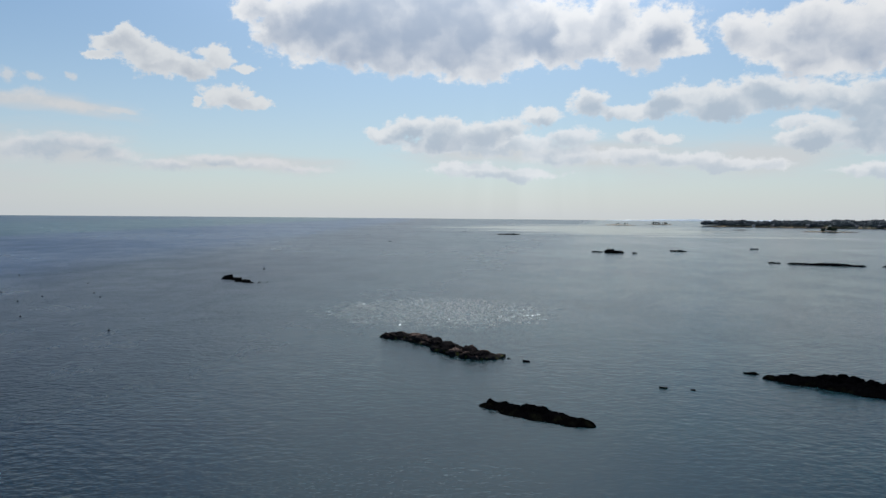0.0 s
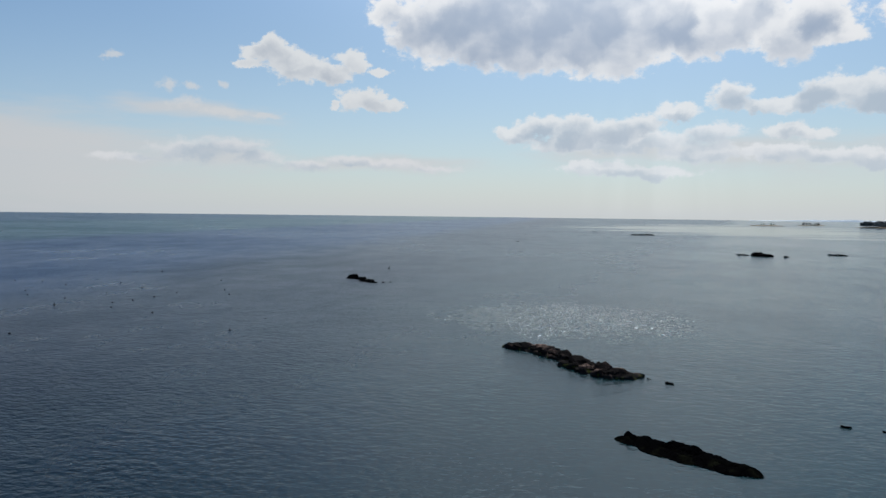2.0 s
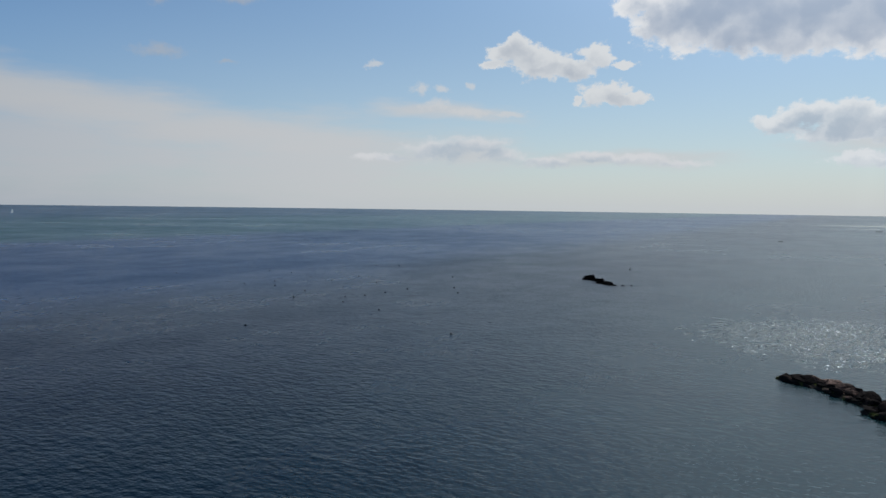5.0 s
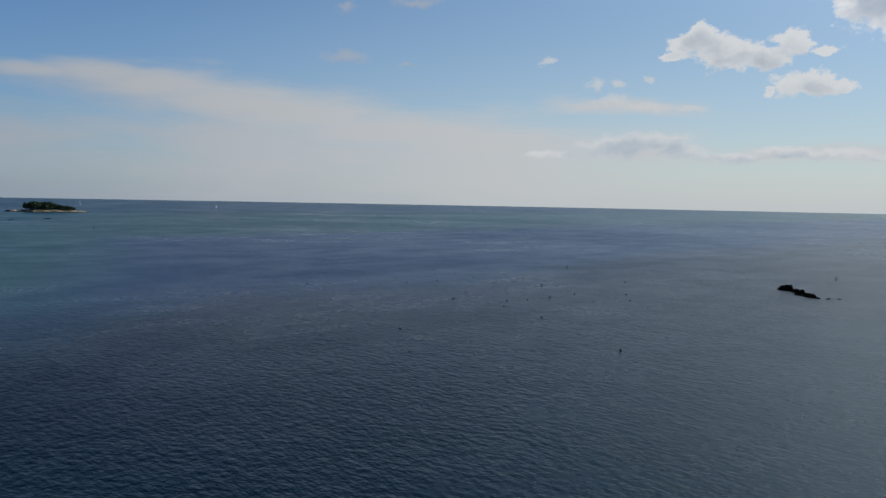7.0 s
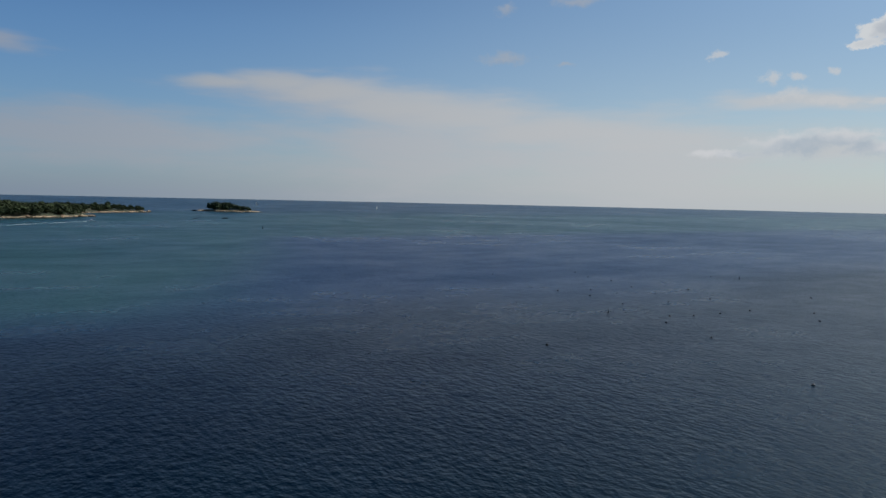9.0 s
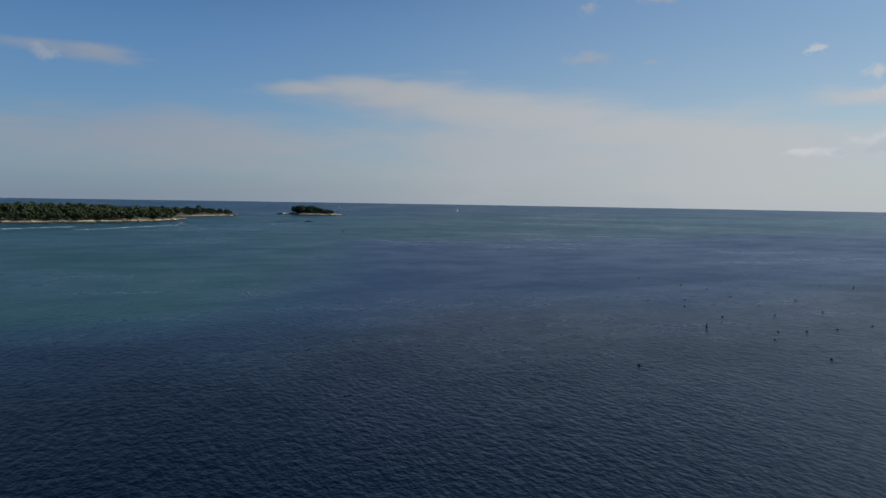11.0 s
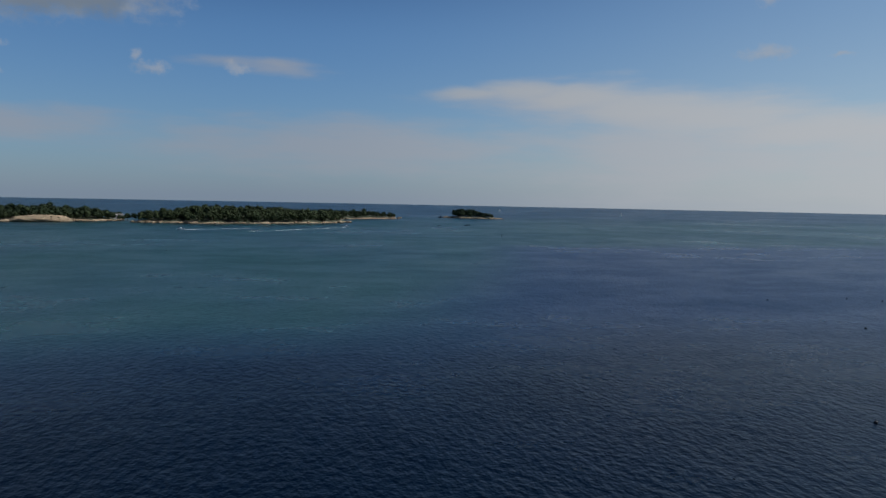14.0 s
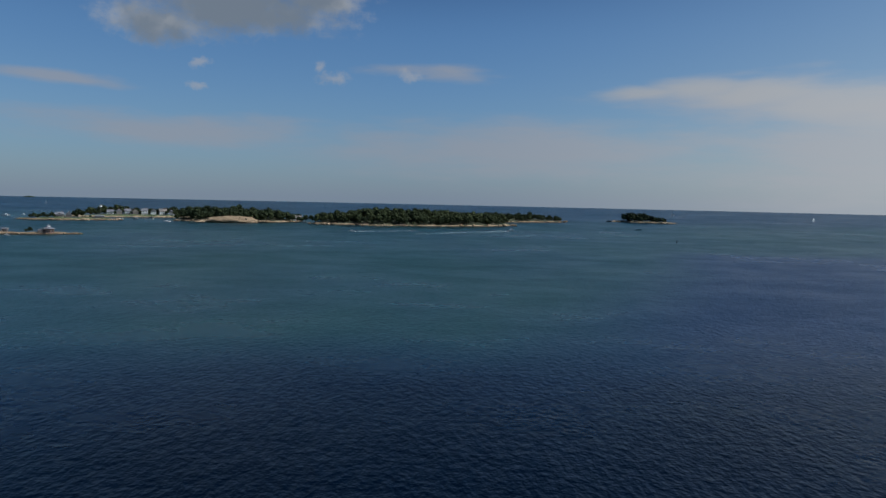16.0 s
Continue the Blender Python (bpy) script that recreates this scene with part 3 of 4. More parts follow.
# ---- trees ----
def tree_shape(seed, height, spread, pine=False, cards=170, lobes=8, sub=1):
    """Vertices and faces of a crown: lobes of leaf clumps and loose leaves round them."""
    rnd = random.Random(seed)
    base, bf = ball(sub)
    verts, faces = [], []
    centres = []
    for k in range(lobes):
        t = (k + 0.5) / lobes
        a = k * 2.4 + rnd.uniform(-0.4, 0.4)
        if pine:
            z, out, r = height * (0.24 + 0.62 * t), spread * (1 - 0.7 * t) * 0.6, spread * (0.66 - 0.30 * t)
        else:
            z, out, r = height * (0.34 + 0.42 * t), spread * 0.72 * math.sin(math.pi * (0.25 + 0.65 * t)) * rnd.uniform(0.6, 1.05), spread * rnd.uniform(0.38, 0.56)
        c = Vector((math.cos(a) * out, math.sin(a) * out, z))
        centres.append((c, r))
        n0 = len(verts)
        for p in base:
            q = Vector(p) * r * (1 + rnd.uniform(-0.3, 0.25))
            verts.append((c.x + q.x, c.y + q.y, c.z + q.z * 0.72))
        faces += [tuple(i + n0 for i in f) for f in bf]
    for k in range(cards):
        c, r = rnd.choice(centres)
        d = Vector((rnd.gauss(0, 1), rnd.gauss(0, 1), rnd.gauss(0.25, 1))).normalized()
        p = c + Vector((d.x, d.y, d.z * 0.85)) * r * rnd.uniform(0.9, 1.28)
        s = rnd.uniform(0.25, 0.55)
        u = d.orthogonal().normalized()
        u.rotate(Euler((rnd.uniform(-1, 1), rnd.uniform(-1, 1), rnd.uniform(0, 6))))
        v = d.cross(u).normalized()
        n0 = len(verts)
        verts += [tuple(p + u * s), tuple(p + v * s * 0.8), tuple(p - u * s), tuple(p - v * s * 0.8)]
        faces.append((n0, n0 + 1, n0 + 2, n0 + 3))
    return verts, faces


def make_tree(seed, height, spread, pine=False):
    ob = empty("pine_tree" if pine else "tree", Matrix(), "dark evergreen tree on a rocky island" if pine else "full-leaved green broad-leaved tree on an island", "tree", "trees on the islands")
    bm = bmesh.new()
    rod(bm, (0, 0, -0.6), (0.1, 0, height * 0.5), height * 0.025 + 0.06, height * 0.013 + 0.03, 7)
    rnd = random.Random(seed)
    for k in range(4):
        a = k * 1.6 + rnd.uniform(-0.3, 0.3)
        z = height * rnd.uniform(0.25, 0.42)
        rod(bm, (0.05, 0, z), (math.cos(a) * spread * 0.5, math.sin(a) * spread * 0.5, z + height * 0.22), height * 0.01 + 0.02, 0.03, 5)
    part("trunk", bm, BARK, ob)
    v, f = tree_shape(seed, height, spread, pine)
    crown = new("crown", mesh_of("crown", v, f, PINE if pine else LEAF))
    crown.parent = ob
    return ob


TREES = [make_tree(11 + k, h, s) for k, (h, s) in enumerate(((11.0, 4.2), (9.5, 3.6), (12.5, 4.6), (8.0, 3.4)))]
PINES = [make_tree(31 + k, h, s, True) for k, (h, s) in enumerate(((9.5, 3.8), (8.0, 3.6)))]
FIRST = {id(t): True for t in TREES + PINES}
LOW = [tree_shape(51 + k, h, s, False, 130, 6) for k, (h, s) in enumerate(((11.0, 4.4), (9.5, 3.8), (12.0, 4.8)))]
FAR = [tree_shape(61 + k, h, s, False, 40, 6, 0) for k, (h, s) in enumerate(((11.0, 5.0), (9.5, 4.4), (12.0, 5.4)))]
LOW_PINE = [tree_shape(71, 9.5, 2.6, True, 40, 6)]


def plant(kinds, k, x, y, z, size, turn):
    """Place the first of a kind itself, then copies of it."""
    t = kinds[k % len(kinds)]
    m = pose(x, y, z, 0, 0, turn) @ Matrix.Diagonal((size, size, size, 1))
    if FIRST.pop(id(t), False):
        t.matrix_basis = m
        return
    c = copy_thing(t, pose(x, y, z, 0, 0, turn))
    c.scale = (size, size, size)


def wood(spots, label, shapes, mat):
    """A stand of trees too many to count, as one mesh."""
    vs, fs, n0 = [], [], 0
    rnd = random.Random(len(spots))
    for x, y, z, s in spots:
        v, f = shapes[rnd.randrange(len(shapes))]
        a = rnd.uniform(0, 6.28)
        q = np.array(v) * s
        c, sn = math.cos(a), math.sin(a)
        q = np.stack([q[:, 0] * c - q[:, 1] * sn + x, q[:, 0] * sn + q[:, 1] * c + y, q[:, 2] * rnd.uniform(0.85, 1.15) + z], 1)
        vs.append(q)
        fs += [tuple(i + n0 for i in g) for g in f]
        n0 += len(v)
    ob = new("woodland", mesh_of("woodland", np.concatenate(vs).tolist(), fs, mat))
    return tagged(ob, label, "woodland", kind="stuff")


# ---- islands ----
class Island:
    """An oval island: rocky rim, rounded back. mid, half length along its own x, half depth along y, turn of x, height."""

    def __init__(self, label, mid, half, deep, turn, high, seed, rim=1.3, mats=None, rings=18, seg=144, wobble=0.22):
        self.mid, self.half, self.deep, self.turn, self.high, self.seed, self.rim, self.wobble = mid, half, deep, radians(turn), high, seed, rim, wobble
        verts, faces = [], []
        steps = [1.04] + [1 - (k / rings) ** 1.6 for k in range(rings)]
        for s in steps:
            for k in range(seg):
                a = 2 * math.pi * k / seg
                x, y = self.local(s, a)
                verts.append((x, y, self.ground(s, x, y)))
        verts.append((0, 0, self.ground(0, 0, 0)))
        for j in range(len(steps) - 1):
            for k in range(seg):
                faces.append((j * seg + k, j * seg + (k + 1) % seg, (j + 1) * seg + (k + 1) % seg, (j + 1) * seg + k))
        j = (len(steps) - 1) * seg
        faces += [(j + k, j + (k + 1) % seg, len(verts) - 1) for k in range(seg)]
        me = mesh_of("island", verts, faces, mats or [SHORE, EARTH], True)
        low = self.rim * 1.25
        for p in me.polygons:
            z = sum(me.vertices[i].co.z for i in p.vertices) / len(p.vertices)
            p.material_index = 1 if z > low + noise.noise(Vector((p.center.x * 0.08, p.center.y * 0.08, seed))) * self.rim * 0.8 else 0
        ob = new("island", me)
        ob.matrix_world = pose(mid[0], mid[1], 0, 0, 0, turn)
        tagged(ob, label, "island", kind="structure")
        self.ob = ob

    def local(self, s, a):
        w = 1 + self.wobble * fbm((math.cos(a) * 1.6 + self.seed, math.sin(a) * 1.6, self.seed * 2.0), 4)
        return math.cos(a) * self.half * s * w, math.sin(a) * self.deep * s * w

    def ground(self, s, x, y):
        if s > 1:
            return -0.6
        edge = min(1.0, (1 - s) / 0.10)
        rough = fbm((x * 0.11, y * 0.11, self.seed), 4)
        return -0.15 + self.rim * edge * (1.0 + 0.7 * rough) + self.high * (1 - s * s) * (1 + 0.35 * rough)

    def spot(self, s, a):
        x, y = self.local(s, a)
        c, n = math.cos(self.turn), math.sin(self.turn)
        return self.mid[0] + x * c - y * n, self.mid[1] + x * n + y * c, self.ground(s, x, y) - 0.2


def on_isle(isle, u, v):
    """The ground of an island at u of its half length and v of its half depth."""
    c, n = math.cos(isle.turn), math.sin(isle.turn)
    x, y = u * isle.half, v * isle.deep
    return isle.mid[0] + x * c - y * n, isle.mid[1] + x * n + y * c, isle.ground(min(0.95, math.hypot(u, v)), x, y) - 0.15


def cover(isle, near, rest, label, kinds, shapes, mat, lo=0.84, size=(0.75, 1.15), arc=(0.0, 6.283), swing=0.0):
    """Trees on an island: single ones along the rim within arc, a stand of the rest behind."""
    rnd = random.Random(isle.seed * 13 + 5)
    for k in range(near):
        a = arc[0] + (arc[1] - arc[0]) * (k + rnd.uniform(-0.4, 0.4)) / near
        x, y, z = isle.spot(rnd.uniform(lo - 0.10, lo), a)
        plant(kinds, rnd.randrange(9), x, y, z, rnd.uniform(*size) * rnd.uniform(0.75, 0.95), rnd.uniform(0, 360))
    spots = []
    for k in range(rest):
        s, a = math.sqrt(rnd.random()) * (lo - 0.04), rnd.uniform(0, 6.283)
        x, y, z = isle.spot(s, a)
        spots.append((x, y, z, rnd.uniform(*size) * (1 + swing * fbm((x * 0.014, y * 0.014, isle.seed), 3))))
    if spots:
        wood(spots, label, shapes, mat)


def hazed_coast():
    """The low coast along the horizon, a plain distant backdrop; its haze is pale colour and glow."""
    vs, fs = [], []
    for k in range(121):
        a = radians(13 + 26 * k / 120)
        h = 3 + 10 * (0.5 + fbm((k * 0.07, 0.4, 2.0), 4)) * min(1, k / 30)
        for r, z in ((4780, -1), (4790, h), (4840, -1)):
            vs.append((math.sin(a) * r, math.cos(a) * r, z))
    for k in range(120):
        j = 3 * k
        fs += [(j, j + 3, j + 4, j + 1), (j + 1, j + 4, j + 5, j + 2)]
    tagged(new("backdrop", mesh_of("backdrop", vs, fs, COAST, True)), "low distant coast along the horizon, haze in its colour and glow", "coast", kind="structure")


hazed_coast()

# the long wooded island in two humps, its neighbour, the village shore, two low islands and an islet
LONG = Island("long wooded island with a pale granite shore", (-836, 33), 112, 58, 90 + 11, 7.0, 3)
BACK = Island("low wooded end of the long island", (-1040, 150), 130, 48, 90 + 32, 3.5, 5)
DOME = Island("wooded island with a bare granite dome", (-836, -146), 66, 48, 90 + 16, 3.5, 8)
VILLAGE = Island("low village shore with lawns", (-908, -285), 78, 36, 90 + 30, 1.5, 12, 1.2, [SHORE, LAWN])
COTTAGE = Island("low rocky island with a cottage", (-768, -296), 44, 17, 90 + 24, 1.4, 15, 1.1, [SHORE, LAWN])
SPIT = Island("low granite spit", (-507, -203), 42, 6.5, 90 + 18, 0.5, 18, 1.0, [SHORE, SHORE])
ISLET = Island("small rocky islet with dark trees", (-1136, 391), 50, 16, 90 - 35, 2.0, 21, 1.3)
MAIN = Island("long wooded mainland shore", (1138, 1925), 420, 110, -14, 7.0, 24, 1.5, None, 18, 200)
FAR_A = Island("distant low islet", (533, 2113), 42, 14, -12, 0.8, 27, 1.0, [SHORE, SHORE])
FAR_B = Island("distant low islet with trees", (722, 2360), 42, 16, -12, 1.0, 29, 1.0)
FAR_D = Island("dark low island far out near the horizon", (-3800, -2045), 85, 30, 30, 4.0, 33, 1.5, [PINE, PINE], 8, 60)
FAR_C = Island("low islet with a clump of trees", (728, 1330), 45, 9, -15, 0.8, 31, 0.9, [SHORE, EARTH])

cover(LONG, 110, 660, "dense green woodland on the long island", TREES, LOW, LEAF, lo=0.94, size=(0.6, 1.05), swing=0.35)
cover(BACK, 40, 330, "dense low woodland on the end of the island", TREES, LOW, LEAF, lo=0.95, size=(0.5, 0.8), swing=0.3)
cover(DOME, 56, 280, "dense green woodland behind a granite dome", TREES, LOW, LEAF, lo=0.92, size=(0.6, 1.0), swing=0.35)
cover(VILLAGE, 34, 0, "", TREES, LOW, LEAF, lo=0.8, size=(0.85, 1.3), arc=(0.1, 3.1))
rnd = random.Random(91)
for k in range(46):
    u = -0.55 + 1.2 * k / 45 + rnd.uniform(-0.03, 0.03)
    tall = 1.12 - 0.25 * abs(u + 0.25) if u < 0.2 else 0.85 - 0.75 * (u - 0.2)
    plant(PINES, k, *on_isle(ISLET, u, rnd.uniform(-0.5, 0.5)), tall * rnd.uniform(1.0, 1.35), rnd.uniform(0, 360))
cover(MAIN, 0, 2300, "distant woodland on the mainland shore, haze in its grey-green", TREES, FAR, HAZED_LEAF, lo=1.0, size=(0.85, 1.3), swing=0.4)
cover(FAR_A, 6, 0, "", TREES, LOW, LEAF, lo=0.5, size=(0.5, 0.8))
cover(FAR_B, 14, 0, "", TREES, LOW, LEAF, lo=0.6, size=(0.6, 0.9))
cover(FAR_C, 10, 0, "", PINES, LOW_PINE, PINE, lo=0.3, size=(0.9, 1.2))

# ---- rocks in the sound ----
put_slabs("ledge", (5.0, 95.4), (19.4, 85.6), 4.6, 0.95, 4, "long wet rock ledge awash in the sea, blackened as under cloud",
          ((-0.72, 0.27, 0.0, 0.45, 0.50), (-0.80, 0.13, 0.32, 0.26, 1.0), (-0.52, 0.30, 0.25, 0.50, 0.85), (-0.30, 0.36, -0.25, 0.62, 0.45), (-0.08, 0.30, 0.48, 0.42, 1.15), (0.05, 0.34, -0.30, 0.60, 0.55), (0.25, 0.30, 0.25, 0.50, 0.80), (0.50, 0.44, -0.10, 0.72, 0.70), (0.66, 0.30, 0.12, 0.50, 0.62)))
put_slabs("ledge", (51.6, 113.2), (84.0, 91.5), 7.5, 1.5, 9, "long dark rock ledge with a rounded back",
          ((-0.90, 0.09, 0.05, 0.30, 0.40), (-0.70, 0.22, 0.0, 0.55, 0.75), (-0.36, 0.32, 0.05, 0.80, 1.15), (-0.15, 0.36, -0.15, 0.85, 0.85), (0.10, 0.34, 0.15, 0.70, 0.95), (0.40, 0.40, -0.05, 0.80, 0.85), (0.70, 0.29, 0.05, 0.75, 0.75), (-0.45, 0.20, 0.45, 0.40, 1.0)), nu=190)
put_rock("rock", (50.3, 117.0), (52.6, 116.2), 1.0, 0.4, 6, "small dark rock beside the ledge", sub=3)
put_slabs("skerry", (-87.8, 278.6), (-77.0, 269.8), 4.6, 1.55, 13, "dark humped skerry in open water",
          ((-0.45, 0.50, 0.0, 0.85, 0.9), (-0.30, 0.30, 0.2, 0.6, 1.15), (0.30, 0.32, 0.05, 0.6, 0.65), (0.66, 0.30, 0.0, 0.6, 0.7)), nu=110, nv=36)
put_slabs("skerry", (-79.0, 267.6), (-70.4, 261.2), 3.8, 1.15, 14, "low dark skerry beside a taller one",
          ((0.10, 0.60, 0.1, 0.8, 0.9), (0.30, 0.45, -0.1, 0.7, 0.95), (-0.60, 0.38, -0.35, 0.5, 0.45), (0.82, 0.17, 0.0, 0.4, 0.4)), nu=110, nv=36)
for k, (x, y, s) in enumerate(((33.7, 106.1, 0.9), (37.8, 105.0, 0.65), (15.0, 124.7, 1.0), (12.2, 127.3, 0.6), (-69.0, 264.5, 0.9), (-66.5, 265.5, 0.9), (-68.5, 261.5, 0.6))):
    put_rock("rock", (x - s / 2, y + s * 0.3), (x + s / 2, y - s * 0.3), s * 0.8, s * 0.32, 40 + k, "small dark rock just above the water", sub=3, rough=0.6, slabs=0.25, group="small rocks awash")
put_ledge("reef", (72, 945), (104, 955), 7.0, 1.6, 17, "low distant reef in bright water", fins=0.25, nu=70, nv=16)
put_rock("rock_dome", (117, 511), (127, 500), 8.0, 2.3, 19, "rounded dark rock in open water", sub=4, slabs=0.1)
put_ledge("reef", (108, 514), (116, 511), 2.0, 0.8, 20, "low dark reef beside a rounded rock", fins=0.25, nu=70, nv=16)
put_rock("rock", (134, 498.5), (137, 497.5), 1.5, 0.9, 22, "small dark rock in open water", sub=3)
put_ledge("reef", (172, 537), (183, 529), 3.6, 0.9, 23, "low dark reef in open water", fins=0.25, nu=70, nv=16)
put_ledge("reef", (251, 577), (259, 578.5), 2.5, 0.8, 26, "low dark reef in open water", fins=0.25, nu=70, nv=16)
put_ledge("bar", (194, 398), (229, 380), 4.6, 1.2, 28, "long low dark rock bar", fins=0.25, nu=70, nv=16)
put_ledge("bar", (237, 381), (262, 372), 4.6, 1.3, 30, "long low dark rock bar", fins=0.25, nu=70, nv=16)
put_ledge("reef", (187, 406), (193, 402), 1.5, 0.6, 32, "low dark reef beside a rock bar", fins=0.25, nu=70, nv=16)


def boulder_islet():
    """A bank of granite boulders, each a stone of its own, on a low base."""
    rnd = random.Random(77)
    line = [Vector(p) for p in ((-12.4, 149.0), (-8.2, 147.4), (-4.4, 143.4), (-0.6, 138.4), (2.6, 131.8), (5.6, 128.3), (8.6, 127.8), (11.0, 128.6))]
    wide = (0.9, 1.6, 2.0, 2.3, 2.5, 2.2, 1.2, 0.4)
    c = Vector((-0.6, 137.2))
    top = empty("boulder_islet", pose(c.x, c.y, 0), "bank of tumbled pink granite boulders, dark and weedy at the waterline", "rock")
    for a, b, w in zip(line, line[1:], wide[1:]):
        d = b - a
        base = new("base", rock_mesh("base", d.length * 1.5, w * 1.5, 0.55, 5, GRANITE, 3, 0.25, 0.1))
        base.parent = top
        base.location = ((a.x + b.x) / 2 - c.x, (a.y + b.y) / 2 - c.y, 0)
        base.rotation_euler.z = math.atan2(d.y, d.x)
    shapes = [block_mesh("boulder", 100 + k, GRANITE) for k in range(14)]
    count = 118
    for k in range(count):
        t = (k + rnd.uniform(-0.3, 0.3)) / count * (len(line) - 1)
        j = max(0, min(len(line) - 2, int(t)))
        f = t - j
        a, b = line[j], line[j + 1]
        d = (b - a).normalized()
        n = Vector((-d.y, d.x))
        w = wide[j] + (wide[j + 1] - wide[j]) * f
        side = rnd.uniform(-1, 1)
        s = (0.5 + 1.25 * rnd.random() ** 2.0) * (1.0 - 0.2 * abs(side)) * min(1.0, 0.35 + w * 0.33)
        p = a + (b - a) * f + n * side * w - c
        ob = new("boulder", shapes[k % 14])
        ob.parent = top
        ob.location = (p.x, p.y, 0.1 + 0.85 * (1 - side * side) * rnd.uniform(0.5, 1.15) * min(1.0, w / 2))
        ob.rotation_euler = (rnd.uniform(-0.35, 0.35), rnd.uniform(-0.35, 0.35), rnd.uniform(0, 6.28))
        ob.scale = (s * rnd.uniform(1.1, 1.9), s * 1.1, s * rnd.uniform(0.55, 0.9))


boulder_islet()

# ---- buoys ----
BUOYS = [(-216.9, 205.3), (-216.0, 232.3), (-210.4, 239.5), (-171.9, 194.7), (-196.3, 231.9), (-169.4, 205.8), (-159.9, 195.8), (-144.2, 191.8), (-168.9, 223.3), (-114.1, 138.0), (-156.6, 235.0), (-177.9, 276.5), (-140.4, 223.3), (-125.4, 186.9), (-119.8, 178.6), (-123.1, 192.8), (-122.3, 201.9), (-121.6, 213.1), (-103.7, 172.2), (-127.9, 253.2), (-111.3, 224.2), (-104.2, 213.5), (-73.2, 153.6), (-141.4, 206.5), (-154.7, 217.4), (-184.7, 231.2)]
SPAR_BUOYS = [(-135.6, 177.1), (-168.2, 279.2)]


def make_buoy():
    ob = empty("mooring_buoy", Matrix(), "small dark round mooring buoy afloat", "buoy", "mooring buoys")
    bm = bmesh.new()
    bmesh.ops.create_uvsphere(bm, u_segments=14, v_segments=9, radius=0.26, matrix=Matrix.Translation((0, 0, 0.10)) @ Matrix.Diagonal((1, 1, 0.85, 1)))
    part("float", bm, BUOY, ob, smooth=True)
    bm = bmesh.new()
    rod(bm, (0, 0, 0.29), (0, 0, 0.42), 0.06, 0.05, 8)
    part("eye", bm, BUOY, ob)
    return ob


def make_spar(name, label, height, wide):
    ob = empty(name, Matrix(), label, "buoy", "spar buoys")
    bm = bmesh.new()
    rod(bm, (0, 0, -0.3), (0, 0, 0.45), wide, wide * 0.8, 12)
    part("float", bm, BUOY, ob)
    bm = bmesh.new()
    rod(bm, (0, 0, 0.45), (0, 0, height), wide * 0.45, wide * 0.3, 8)
    part("spar", bm, BUOY, ob)
    return ob


def make_nav_buoy(x, y):
    ob = empty("navigation_buoy", pose(x, y, 0) @ Matrix.Diagonal((0.52, 0.52, 0.42, 1)), "dark lattice navigation buoy on a round float", "buoy")
    bm = bmesh.new()
    rod(bm, (0, 0, -0.3), (0, 0, 0.55), 0.95, 0.95, 20)
    part("float", bm, BUOY, ob)
    for k in range(4):
        a = k * math.pi / 2
        bm = bmesh.new()
        rod(bm, (math.cos(a) * 0.6, math.sin(a) * 0.6, 0.5), (math.cos(a) * 0.2, math.sin(a) * 0.2, 2.3), 0.07, 0.05, 6)
        part("leg", bm, BUOY, ob)
    bm = bmesh.new()
    rod(bm, (0, 0, 2.2), (0, 0, 2.8), 0.4, 0.3, 12)
    part("lantern", bm, BUOY, ob)


first = make_buoy()
for k, (x, y) in enumerate(BUOYS):
    if k == 0:
        first.location = (x, y, 0)
    else:
        copy_thing(first, pose(x, y, 0, 0, 0, k * 40))
spar = make_spar("spar_buoy", "thin dark spar buoy standing in the water", 1.2, 0.22)
spar.location = (*SPAR_BUOYS[0], 0)
copy_thing(spar, pose(*SPAR_BUOYS[1], 0))
copy_thing(spar, pose(-565.6, 244.6, 0)).scale = (1.8, 1.8, 1.8)
make_nav_buoy(-83.0, 326.0)


